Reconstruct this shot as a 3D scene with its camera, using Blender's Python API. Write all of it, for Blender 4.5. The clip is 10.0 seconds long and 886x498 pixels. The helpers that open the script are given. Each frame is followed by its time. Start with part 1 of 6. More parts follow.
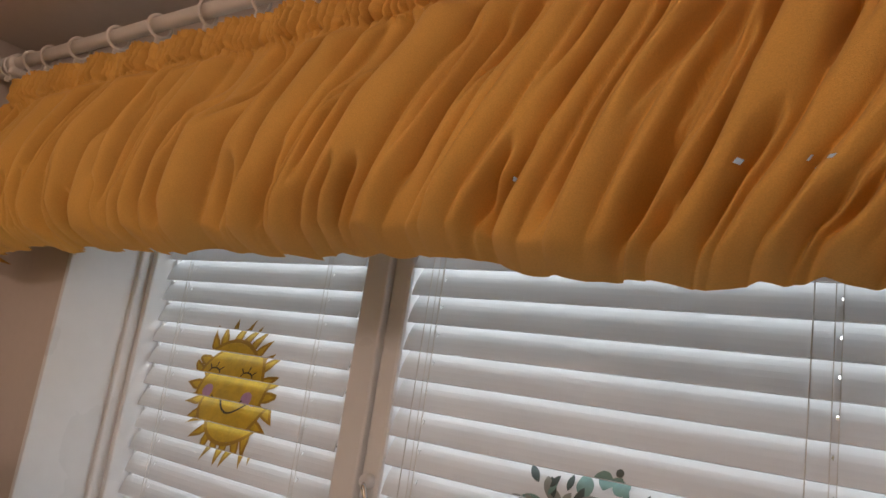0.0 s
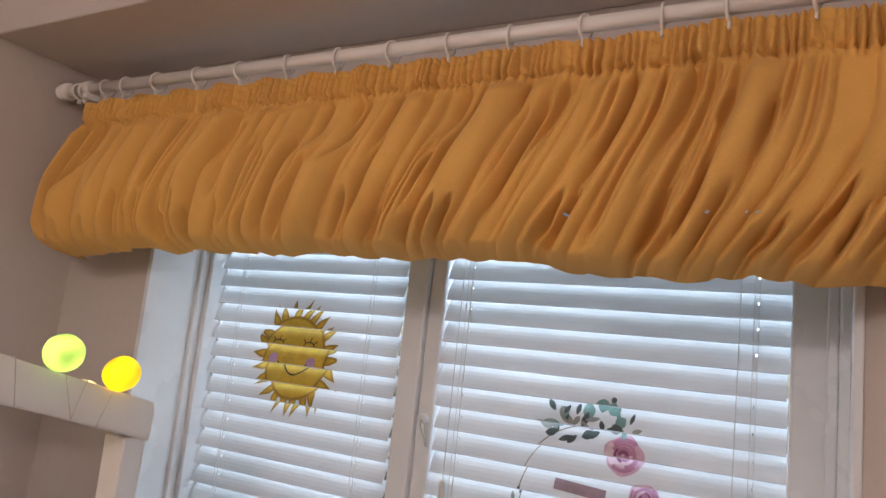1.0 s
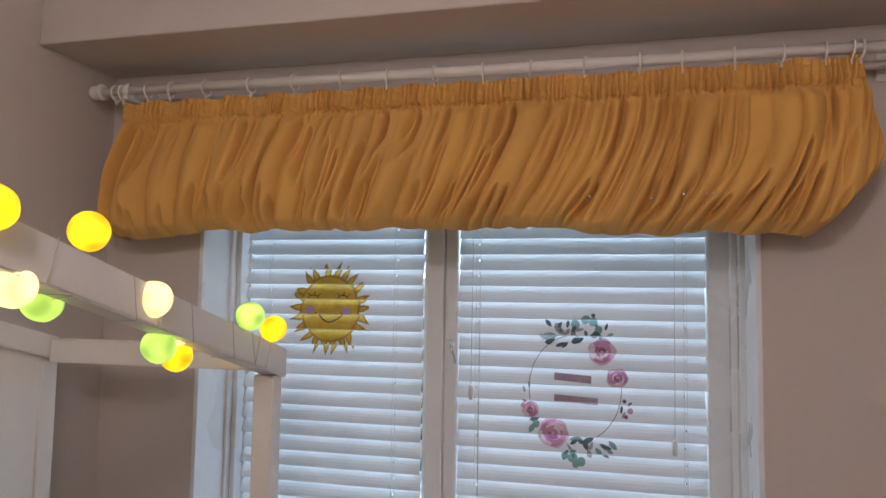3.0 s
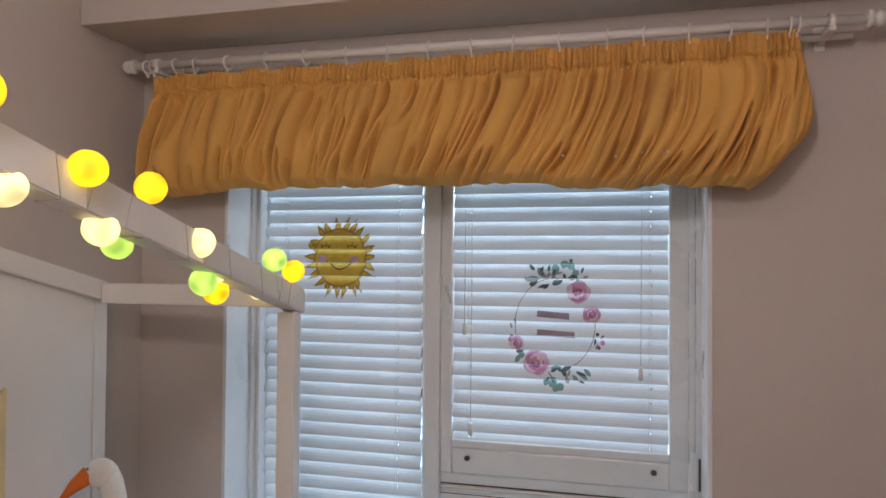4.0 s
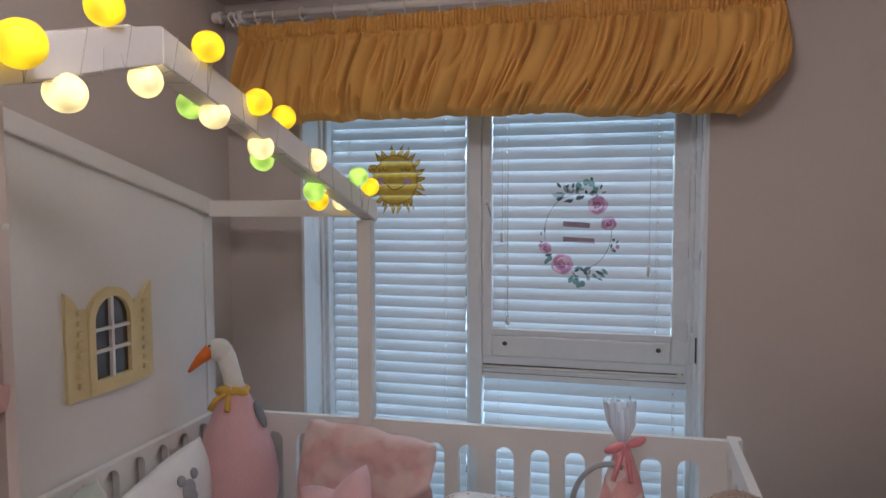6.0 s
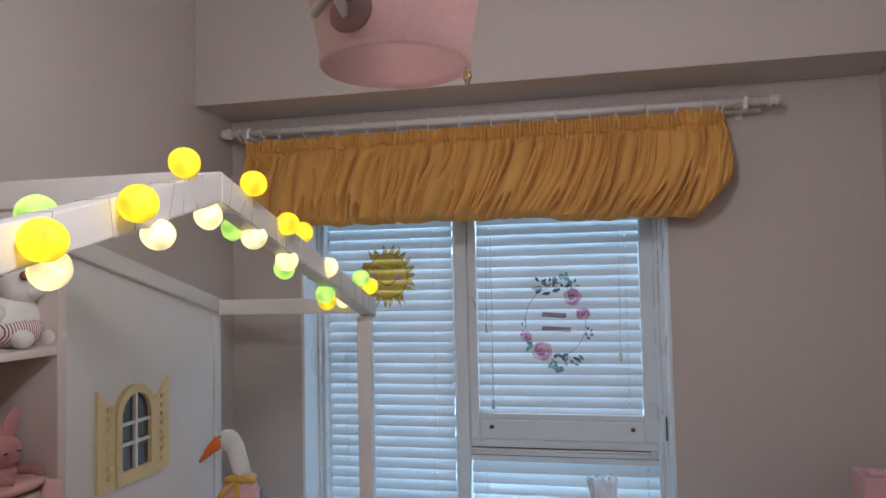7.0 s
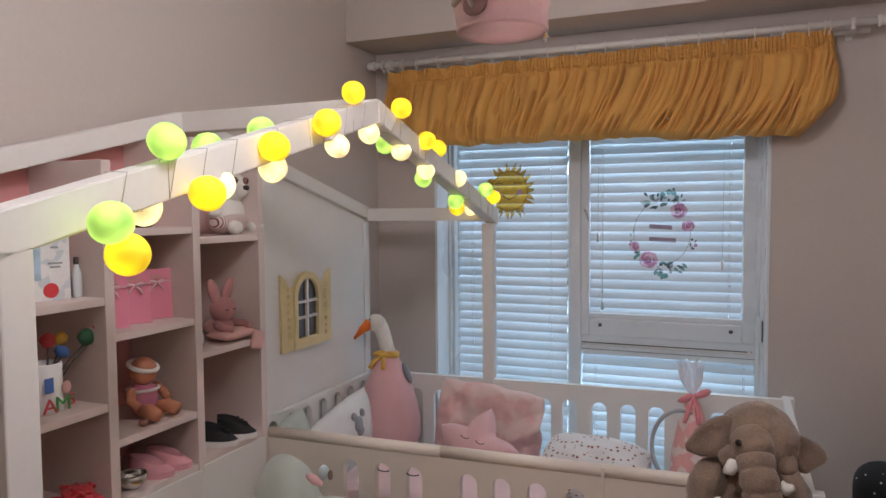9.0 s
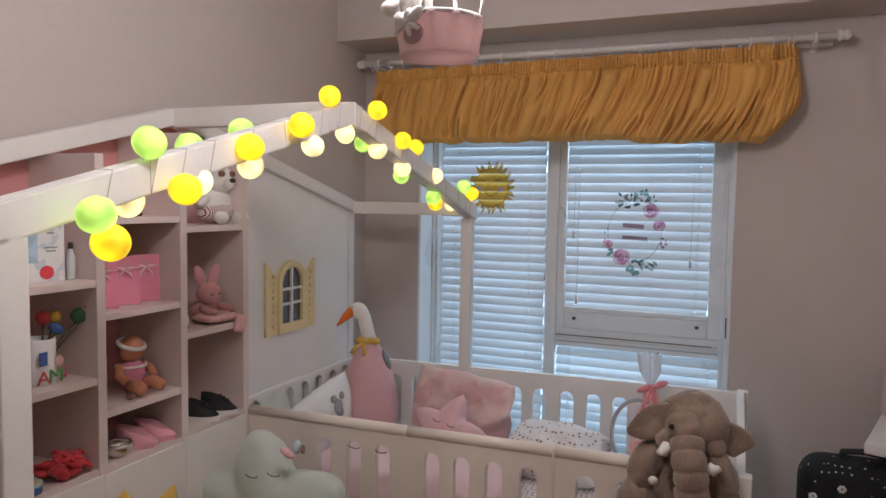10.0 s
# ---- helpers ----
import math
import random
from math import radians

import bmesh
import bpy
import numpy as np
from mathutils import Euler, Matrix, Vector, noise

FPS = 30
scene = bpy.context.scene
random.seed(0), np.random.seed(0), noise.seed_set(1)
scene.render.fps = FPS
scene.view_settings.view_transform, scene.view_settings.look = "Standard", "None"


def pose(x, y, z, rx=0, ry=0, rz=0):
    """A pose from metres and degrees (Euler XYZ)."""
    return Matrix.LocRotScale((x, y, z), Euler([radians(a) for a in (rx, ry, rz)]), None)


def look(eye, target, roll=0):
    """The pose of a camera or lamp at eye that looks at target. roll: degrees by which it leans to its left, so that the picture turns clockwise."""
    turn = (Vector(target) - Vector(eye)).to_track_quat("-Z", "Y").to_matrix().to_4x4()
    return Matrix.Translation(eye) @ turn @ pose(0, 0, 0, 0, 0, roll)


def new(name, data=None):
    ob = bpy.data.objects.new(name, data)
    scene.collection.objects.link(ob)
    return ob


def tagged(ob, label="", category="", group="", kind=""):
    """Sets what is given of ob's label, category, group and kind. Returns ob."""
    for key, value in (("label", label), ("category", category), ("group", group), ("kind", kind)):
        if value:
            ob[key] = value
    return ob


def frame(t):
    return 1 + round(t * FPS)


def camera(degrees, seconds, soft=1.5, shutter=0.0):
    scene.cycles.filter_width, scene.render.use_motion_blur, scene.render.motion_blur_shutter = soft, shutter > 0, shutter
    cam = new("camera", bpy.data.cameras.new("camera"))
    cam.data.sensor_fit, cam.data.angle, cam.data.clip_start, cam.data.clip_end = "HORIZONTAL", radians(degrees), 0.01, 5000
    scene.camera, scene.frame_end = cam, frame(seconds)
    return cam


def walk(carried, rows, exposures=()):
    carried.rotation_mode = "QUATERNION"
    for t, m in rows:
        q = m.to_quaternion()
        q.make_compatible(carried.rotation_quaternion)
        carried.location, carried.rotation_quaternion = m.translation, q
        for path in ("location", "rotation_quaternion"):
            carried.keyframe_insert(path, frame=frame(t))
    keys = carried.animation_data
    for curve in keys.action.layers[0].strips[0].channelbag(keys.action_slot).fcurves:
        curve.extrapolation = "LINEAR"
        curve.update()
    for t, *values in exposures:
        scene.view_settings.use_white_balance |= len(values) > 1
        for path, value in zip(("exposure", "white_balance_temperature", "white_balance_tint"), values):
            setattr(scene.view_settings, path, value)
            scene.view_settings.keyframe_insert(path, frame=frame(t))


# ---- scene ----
cam = camera(64.3, 10.0, 1.55)
PATH = [
    (0, (-0.005, -0.014, 1.534), (-1.149, 1.584, 1.907), 8.5),
    (0.5, (0.028, -0.199, 1.533), (-0.971, 1.482, 1.951), 4.1),
    (1, (0.015, -0.407, 1.512), (-0.948, 1.322, 1.802), 6.0),
    (1.5, (-0.009, -0.487, 1.508), (-0.865, 1.301, 1.769), 3.6),
    (2, (-0.104, -0.7, 1.492), (-0.797, 1.168, 1.659), 2.1),
    (2.2, (-0.148, -0.761, 1.478), (-0.835, 1.11, 1.645), 3.6),
    (3.3, (-0.25, -1.098, 1.491), (-0.695, 0.848, 1.624), -0.0),
    (3.5, (-0.247, -1.165, 1.485), (-0.725, 0.774, 1.595), -0.7),
    (4, (-0.155, -1.226, 1.453), (-0.655, 0.71, 1.492), 0.4),
    (4.5, (-0.152, -1.319, 1.443), (-0.784, 0.579, 1.42), 1.5),
    (5, (-0.167, -1.437, 1.412), (-0.71, 0.482, 1.264), -1.4),
    (6.3, (-0.179, -1.758, 1.383), (-0.689, 0.173, 1.275), 0.0),
    (6.5, (-0.185, -1.831, 1.402), (-0.681, 0.107, 1.399), -1.2),
    (7, (-0.191, -1.908, 1.441), (-0.615, 0.044, 1.533), -1.2),
    (7.5, (-0.111, -2.009, 1.423), (-0.582, -0.07, 1.556), -0.5),
    (8, (-0.08, -2.068, 1.397), (-0.835, -0.217, 1.362), 1.5),
    (8.5, (-0.084, -2.158, 1.394), (-0.814, -0.298, 1.33), 0.9),
    (9, (-0.058, -2.262, 1.381), (-0.828, -0.419, 1.272), -0.5),
    (9.5, (0.023, -2.301, 1.367), (-0.859, -0.514, 1.201), 0.4),
    (10, (0.077, -2.352, 1.396), (-0.697, -0.513, 1.263), 0.9),
]
EXPOSURES = [(0.0, -0.15, 8900, 27), (0.5, 0.3, 7700, 22), (1.0, 0.3, 7150, 21), (1.5, 0.3, 6850, 19), (2.0, 0.10, 6750, 18), (3.5, 0.02, 6750, 17), (4.5, 0.06, 6700, 16),
             (5.0, -0.24, 6600, 17), (6.5, -0.2, 6050, 13), (7.5, 0.02, 5800, 10), (8.0, 0.01, 6000, 11), (10.0, 0.0, 6250, 14)]
walk(cam, [(t, look(eye, target, roll)) for t, eye, target, roll in PATH], EXPOSURES)

# ---- world and large lights ----
world = bpy.data.worlds.new("sky")
scene.world = world
world.use_nodes = True
wn = world.node_tree.nodes
sky = wn.new("ShaderNodeTexSky")
sky.sky_type, sky.sun_disc = "NISHITA", False
sky.sun_elevation, sky.sun_rotation = radians(35), radians(200)
world.node_tree.links.new(sky.outputs[0], wn["Background"].inputs[0])
wn["Background"].inputs[1].default_value = 0.10

WALL_Y = 0.65        # inner face of the window wall
LEFT_X, RIGHT_X, BACK_Y = -1.60, 0.74, -3.30
CEIL_Z = 2.55
GLASS_Y = 0.885


def area_lamp(name, m, sx, sy, power, colour):
    data = bpy.data.lights.new(name, "AREA")
    data.shape, data.size, data.size_y, data.energy, data.color = "RECTANGLE", sx, sy, power, colour
    ob = new(name, data)
    ob.matrix_world = m
    return ob


# the sky's light, falling from above on the two openings of the window
area_lamp("daylight", look((-1.02, 1.70, 2.00), (-1.02, 0.85, 0.9)), 0.66, 1.3, 17, (0.60, 0.83, 1.0))
area_lamp("daylight", look((-0.33, 1.70, 2.00), (-0.33, 0.85, 0.9)), 0.66, 1.3, 17, (0.60, 0.83, 1.0))

# added low lamp outside, for more blue daylight on the window's lower part
area_lamp("daylight", look((-0.66, 1.40, 0.55), (-0.66, 0.85, 0.60)), 1.25, 0.7, 11, (0.52, 0.80, 1.0))


# ---- materials ----
def material(name, colour, rough=0.6, metal=0.0, vary=0.06, scale=6.0, fine=0.0, fine_scale=200.0, bump=0.0, bump_scale=150.0,
             bump_dist=0.002, sheen=0.0, coat=0.0, dirt=0.0, jitter=0.0):
    """Base colour with two scales of variation, roughness wear and fine relief."""
    mat = bpy.data.materials.new(name)
    mat.use_nodes = True
    nt = mat.node_tree
    b = nt.nodes["Principled BSDF"]
    b.inputs["Metallic"].default_value = metal
    b.inputs["Sheen Weight"].default_value = sheen
    b.inputs["Coat Weight"].default_value = coat
    tc = nt.nodes.new("ShaderNodeTexCoord")
    n1 = nt.nodes.new("ShaderNodeTexNoise")
    n1.inputs["Scale"].default_value, n1.inputs["Detail"].default_value = scale, 5
    nt.links.new(tc.outputs["Object"], n1.inputs["Vector"])
    n2 = nt.nodes.new("ShaderNodeTexNoise")
    n2.inputs["Scale"].default_value, n2.inputs["Detail"].default_value = fine_scale, 3
    nt.links.new(tc.outputs["Object"], n2.inputs["Vector"])

    def mixed(a, fac_socket, lo, hi, amount):
        r = nt.nodes.new("ShaderNodeMapRange")
        r.inputs["From Min"].default_value, r.inputs["From Max"].default_value = lo, hi
        r.inputs["To Min"].default_value, r.inputs["To Max"].default_value = 1 - amount, 1 + amount
        nt.links.new(fac_socket, r.inputs["Value"])
        m = nt.nodes.new("ShaderNodeVectorMath")
        m.operation = "SCALE"
        nt.links.new(a, m.inputs[0])
        nt.links.new(r.outputs[0], m.inputs["Scale"])
        return m.outputs[0]

    rgb = nt.nodes.new("ShaderNodeRGB")
    rgb.outputs[0].default_value = (*colour, 1)
    col = mixed(rgb.outputs[0], n1.outputs["Fac"], 0.3, 0.7, vary)
    if fine:
        col = mixed(col, n2.outputs["Fac"], 0.3, 0.7, fine)
    if jitter:
        info = nt.nodes.new("ShaderNodeObjectInfo")
        col = mixed(col, info.outputs["Random"], 0.0, 1.0, jitter)
    nt.links.new(col, b.inputs["Base Color"])
    rr = nt.nodes.new("ShaderNodeMapRange")
    rr.inputs["From Min"].default_value, rr.inputs["From Max"].default_value = 0.3, 0.7
    rr.inputs["To Min"].default_value, rr.inputs["To Max"].default_value = max(0.03, rough - 0.07), min(1, rough + 0.07)
    nt.links.new(n1.outputs["Fac"], rr.inputs["Value"])
    nt.links.new(rr.outputs[0], b.inputs["Roughness"])
    if bump:
        n3 = nt.nodes.new("ShaderNodeTexNoise")
        n3.inputs["Scale"].default_value, n3.inputs["Detail"].default_value = bump_scale, 4
        nt.links.new(tc.outputs["Object"], n3.inputs["Vector"])
        bp = nt.nodes.new("ShaderNodeBump")
        bp.inputs["Strength"].default_value, bp.inputs["Distance"].default_value = bump, bump_dist
        nt.links.new(n3.outputs["Fac"], bp.inputs["Height"])
        nt.links.new(bp.outputs[0], b.inputs["Normal"])
    return mat


def thin(mat, colour, amount, clear=0.0):
    """Lets a part of the light through a thin sheet, and leaves it slightly see-through."""
    nt = mat.node_tree
    b, out = nt.nodes["Principled BSDF"], nt.nodes["Material Output"]
    tr = nt.nodes.new("ShaderNodeBsdfTranslucent")
    tr.inputs["Color"].default_value = (*colour, 1)
    mx = nt.nodes.new("ShaderNodeMixShader")
    mx.inputs[0].default_value = amount
    nt.links.new(b.outputs[0], mx.inputs[1])
    nt.links.new(tr.outputs[0], mx.inputs[2])
    last = mx
    if clear:
        tp = nt.nodes.new("ShaderNodeBsdfTransparent")
        m2 = nt.nodes.new("ShaderNodeMixShader")
        m2.inputs[0].default_value = clear
        nt.links.new(mx.outputs[0], m2.inputs[1])
        nt.links.new(tp.outputs[0], m2.inputs[2])
        last = m2
    nt.links.new(last.outputs[0], out.inputs["Surface"])
    return mat


def glowing(name, colour, glow, strength):
    """A frosted shell lit from within; noise varies the glow in place of an inner light."""
    mat = material(name, colour, 0.55, vary=0.05, scale=9, bump=0.25, bump_scale=60, bump_dist=0.01)
    nt = mat.node_tree
    b = nt.nodes["Principled BSDF"]
    tc = nt.nodes.new("ShaderNodeTexCoord")
    n = nt.nodes.new("ShaderNodeTexNoise")
    n.inputs["Scale"].default_value, n.inputs["Detail"].default_value = 0.85, 0.0
    nt.links.new(tc.outputs["Object"], n.inputs["Vector"])
    r = nt.nodes.new("ShaderNodeMapRange")
    r.inputs["From Min"].default_value, r.inputs["From Max"].default_value = 0.32, 0.68
    r.inputs["To Min"].default_value, r.inputs["To Max"].default_value = strength * 0.6, strength * 1.6
    nt.links.new(n.outputs["Fac"], r.inputs["Value"])
    b.inputs["Emission Color"].default_value = (*glow, 1)
    nt.links.new(r.outputs[0], b.inputs["Emission Strength"])
    return mat


wall_paint = material("wall_paint", (0.60, 0.53, 0.485), 0.85, vary=0.03, scale=1.5, fine=0.015, fine_scale=60, bump=0.25, bump_scale=220, bump_dist=0.001)
ceiling_paint = material("ceiling_paint", (0.8, 0.77, 0.73), 0.9, vary=0.02, scale=1.5, bump=0.2, bump_scale=200, bump_dist=0.001)
floor_wood = material("floor_wood", (0.34, 0.23, 0.14), 0.45, vary=0.2, scale=5, fine=0.1, fine_scale=40)
white_lacquer = material("white_lacquer", (0.80, 0.77, 0.73), 0.42, vary=0.025, scale=4, fine=0.012, fine_scale=80, bump=0.12, bump_scale=60, bump_dist=0.001)
cream_rail = material("cream_rail", (0.78, 0.70, 0.61), 0.45, vary=0.03, scale=5, bump=0.1, bump_scale=70, bump_dist=0.001)
upvc = material("upvc", (0.79, 0.82, 0.84), 0.32, vary=0.02, scale=3, fine=0.015, fine_scale=30)
slat_white = thin(material("slat_white", (0.78, 0.79, 0.80), 0.42, vary=0.02, scale=9, jitter=0.03), (0.80, 0.85, 0.88), 0.27)
cord_white = material("cord_white", (0.72, 0.71, 0.68), 0.8, vary=0.05, scale=60)
rod_white = material("rod_white", (0.80, 0.77, 0.73), 0.35, vary=0.03, scale=8)
mustard = thin(material("mustard", (0.74, 0.405, 0.105), 0.92, vary=0.06, scale=7, fine=0.07, fine_scale=700, bump=0.4, bump_scale=900, bump_dist=0.0008, sheen=0.05),
               (0.62, 0.32, 0.06), 0.04, 0.0)
shelf_white = material("shelf_white", (0.73, 0.615, 0.57), 0.45, vary=0.03, scale=5, bump=0.1, bump_scale=70, bump_dist=0.001)
shelf_pink = material("shelf_pink", (0.70, 0.32, 0.31), 0.7, vary=0.04, scale=5, bump=0.1, bump_scale=90)
cream_yellow = material("cream_yellow", (0.78, 0.64, 0.34), 0.55, vary=0.05, scale=12, fine=0.03, fine_scale=90)
mirror_dark = material("mirror_dark", (0.15, 0.14, 0.14), 0.22, metal=1.0, vary=0.02)
metal_dark = material("metal_dark", (0.12, 0.11, 0.10), 0.35, metal=0.8, vary=0.1, scale=30)
chrome = material("chrome", (0.7, 0.68, 0.65), 0.18, metal=1.0, vary=0.05, scale=20)
wire_clear = material("wire_clear", (0.46, 0.44, 0.40), 0.35, vary=0.1)
ball_yellow = glowing("ball_yellow", (0.8, 0.5, 0.02), (1.0, 0.66, 0.008), 1.05)
ball_cream = glowing("ball_cream", (0.85, 0.75, 0.5), (1.0, 0.80, 0.33), 1.15)
ball_green = glowing("ball_green", (0.4, 0.7, 0.15), (0.55, 0.90, 0.14), 0.85)
glass = bpy.data.materials.new("glass")
glass.use_nodes = True
glass.node_tree.nodes["Principled BSDF"].inputs["Transmission Weight"].default_value = 1.0
glass.node_tree.nodes["Principled BSDF"].inputs["Roughness"].default_value = 0.02
glass.node_tree.nodes["Principled BSDF"].inputs["IOR"].default_value = 1.45


# ---- mesh helpers ----
def rooted(parent):
    """The turn-back of a parent that stands at its own place."""
    return Matrix.Translation(-parent.location) if parent and parent.type == "EMPTY" else Matrix()


def link_mesh(name, mesh, parent=None, m=None, label=""):
    ob = new(name, mesh)
    if parent:
        ob.parent = parent
        ob.matrix_parent_inverse = rooted(parent)
    if m is not None:
        ob.matrix_basis = m
    return tagged(ob, label)


def to_mesh(bm, name, mats, smooth=False):
    mesh = bpy.data.meshes.new(name)
    bmesh.ops.recalc_face_normals(bm, faces=bm.faces)
    bm.to_mesh(mesh)
    bm.free()
    for mat in mats if isinstance(mats, (list, tuple)) else (mats,):
        mesh.materials.append(mat)
    if smooth:
        mesh.polygons.foreach_set("use_smooth", [True] * len(mesh.polygons))
    return mesh


def part(name, bm, mats, parent=None, label="", smooth=False):
    return link_mesh(name, to_mesh(bm, name, mats, smooth), parent, None, label)


def thing(name, place, label, category, group="", kind=""):
    ob = new(name)
    ob.location = place
    ob.empty_display_size = 0.05
    return tagged(ob, label, category, group, kind)


def box(bm, x0, x1, y0, y1, z0, z1, bevel=0.0, seg=2, index=0):
    vs = bmesh.ops.create_cube(bm, size=1.0)["verts"]
    bmesh.ops.scale(bm, vec=(x1 - x0, y1 - y0, z1 - z0), verts=vs)
    bmesh.ops.translate(bm, vec=((x0 + x1) / 2, (y0 + y1) / 2, (z0 + z1) / 2), verts=vs)
    faces = {f for v in vs for f in v.link_faces}
    for f in faces:
        f.material_index = index
    if bevel:
        edges = list({e for v in vs for e in v.link_edges})
        bmesh.ops.bevel(bm, geom=edges, offset=bevel, segments=seg, affect="EDGES", profile=0.5, material=-1)
    return bm


def boxed(*a, **k):
    return box(bmesh.new(), *a, **k)


def prism(bm, pts, axis, lo, hi, index=0):
    """A flat outline pulled to a thickness: pts are the other two coordinates in the order x, y, z."""
    def place(p, w):
        return {"x": (w, p[0], p[1]), "y": (p[0], w, p[1]), "z": (p[0], p[1], w)}[axis]
    a = [bm.verts.new(place(p, lo)) for p in pts]
    b = [bm.verts.new(place(p, hi)) for p in pts]
    fs = [bm.faces.new(a), bm.faces.new(b[::-1])]
    for i in range(len(pts)):
        j = (i + 1) % len(pts)
        fs.append(bm.faces.new((a[j], a[i], b[i], b[j])))
    for f in fs:
        f.material_index = index
    return bm


def blob(bm, c, r, turn=(0, 0, 0), index=0, seg=20, rough=0.0, seed=0):
    """An ellipsoid, dented a little where rough is given."""
    m = pose(*c, *turn) @ Matrix.Diagonal((*((r, r, r) if isinstance(r, (int, float)) else r), 1))
    vs = bmesh.ops.create_uvsphere(bm, u_segments=seg, v_segments=max(6, seg // 2), radius=1.0)["verts"]
    for v in vs:
        if rough:
            v.co *= 1 + rough * noise.noise(v.co * 1.7 + Vector((seed, 3.1 * seed, 0)))
        v.co = m @ v.co
    for f in {f for v in vs for f in v.link_faces}:
        f.material_index = index
    return bm


def tube(bm, pts, r, seg=8, index=0, closed=False):
    """A round bar along points; r is one radius or one for each point."""
    pts = [Vector(p) for p in pts]
    n = len(pts)
    rs = [r] * n if isinstance(r, (int, float)) else r
    rings = []
    side = None
    for i, p in enumerate(pts):
        a = pts[(i - 1) % n] if closed or i else p
        b = pts[(i + 1) % n] if closed or i < n - 1 else p
        d = (b - a).normalized()
        if side is None:
            side = d.orthogonal().normalized()
        side = (side - d * side.dot(d)).normalized()
        up = d.cross(side)
        rings.append([bm.verts.new(p + rs[i] * (math.cos(k * math.tau / seg) * side + math.sin(k * math.tau / seg) * up)) for k in range(seg)])
    fs = []
    for i in range(n if closed else n - 1):
        p, q = rings[i], rings[(i + 1) % n]
        for k in range(seg):
            fs.append(bm.faces.new((p[k], p[(k + 1) % seg], q[(k + 1) % seg], q[k])))
    if not closed:
        fs += [bm.faces.new(rings[0][::-1]), bm.faces.new(rings[-1])]
    for f in fs:
        f.material_index = index
    return bm


def lathe(bm, c, prof, seg=24, index=0):
    """Profile of (radius, height) turned about the vertical through c."""
    rings = [[bm.verts.new((c[0] + r * math.cos(k * math.tau / seg), c[1] + r * math.sin(k * math.tau / seg), c[2] + z)) for k in range(seg)] for r, z in prof]
    fs = []
    for p, q in zip(rings, rings[1:]):
        for k in range(seg):
            fs.append(bm.faces.new((p[k], p[(k + 1) % seg], q[(k + 1) % seg], q[k])))
    fs += [bm.faces.new(rings[0][::-1]), bm.faces.new(rings[-1])]
    for f in fs:
        f.material_index = index
    return bm


# ---- the room ----
def structure(name, bm, mat, label, category):
    return tagged(part(name, bm, mat), label, category, "", "structure")


structure("floor", boxed(LEFT_X - 0.1, RIGHT_X + 0.1, BACK_Y - 0.1, 1.0, -0.05, 0.0), floor_wood, "brown wooden floor of the nursery", "floor")
# ceiling stays out of view; set in to carry the lamp and bounce light
structure("ceiling", boxed(LEFT_X - 0.1, RIGHT_X + 0.1, BACK_Y - 0.1, WALL_Y + 0.25, CEIL_Z, CEIL_Z + 0.1), ceiling_paint, "unseen plain white painted ceiling, closes the room for bounced light", "ceiling")
structure("wall_west", boxed(LEFT_X - 0.1, LEFT_X, BACK_Y, WALL_Y + 0.25, 0, CEIL_Z), wall_paint, "plain warm grey-beige painted wall behind the house bed", "wall")
structure("wall_east", boxed(RIGHT_X, RIGHT_X + 0.1, BACK_Y, WALL_Y + 0.25, 0, CEIL_Z), wall_paint, "plain warm grey-beige painted side wall", "wall")
# unseen wall added behind the camera to close the room for bounced light
structure("wall_south", boxed(LEFT_X - 0.1, RIGHT_X + 0.1, BACK_Y - 0.1, BACK_Y, 0, CEIL_Z), wall_paint, "unseen grey-beige painted rear wall, closes the room for bounced light", "wall")

WIN_L, WIN_R, WIN_T, WIN_B = -1.312, 0.056, 2.02, 0.06
bm = bmesh.new()
box(bm, LEFT_X, WIN_L, WALL_Y, WALL_Y + 0.25, 0, CEIL_Z)
box(bm, WIN_R, RIGHT_X, WALL_Y, WALL_Y + 0.25, 0, CEIL_Z)
box(bm, WIN_L, WIN_R, WALL_Y, WALL_Y + 0.25, WIN_T, CEIL_Z)
box(bm, WIN_L, WIN_R, WALL_Y, WALL_Y + 0.25, 0, WIN_B)
structure("wall_north", bm, wall_paint, "warm grey-beige painted wall with a tall window", "wall")
structure("soffit_beam", boxed(LEFT_X, RIGHT_X, 0.38, WALL_Y, 2.095, CEIL_Z, 0.004), wall_paint, "painted boxed-in beam above the curtain rod", "beam")

# ---- window ----
FRONT_Y = 0.775      # room side of the window's frame
SASH_Y = 0.822       # room side of the sashes
window = thing("window_1", ((WIN_L + WIN_R) / 2, 0.85, WIN_B), "white plastic window with two sashes and a lower light", "window", "", "structure")


def framing(name, x0, x1, z0, z1, y0, y1, widths, parent, mat, bevel=0.004):
    """Four bars round an opening: widths are left, right, top and bottom."""
    l, r, t, b = widths
    ob = part(name, boxed(x0, x0 + l, y0, y1, z0, z1, bevel), mat, parent)
    part(name, boxed(x1 - r, x1, y0, y1, z0, z1, bevel), mat, parent)
    part(name, boxed(x0 + l, x1 - r, y0 + 0.002, y1, z1 - t, z1, bevel), mat, parent)
    part(name, boxed(x0 + l, x1 - r, y0 + 0.002, y1, z0, z0 + b, bevel), mat, parent)
    return ob


for side, x0, x1 in (("l", WIN_L, WIN_L + 0.012), ("r", WIN_R - 0.012, WIN_R)):
    part("reveal_lining", boxed(x0, x1, WALL_Y - 0.006, FRONT_Y + 0.02, WIN_B, WIN_T, 0.002), upvc, window)
framing("window_frame", WIN_L, WIN_R, WIN_B, WIN_T, FRONT_Y, 0.90, (0.022, 0.026, 0.05, 0.05), window, upvc)
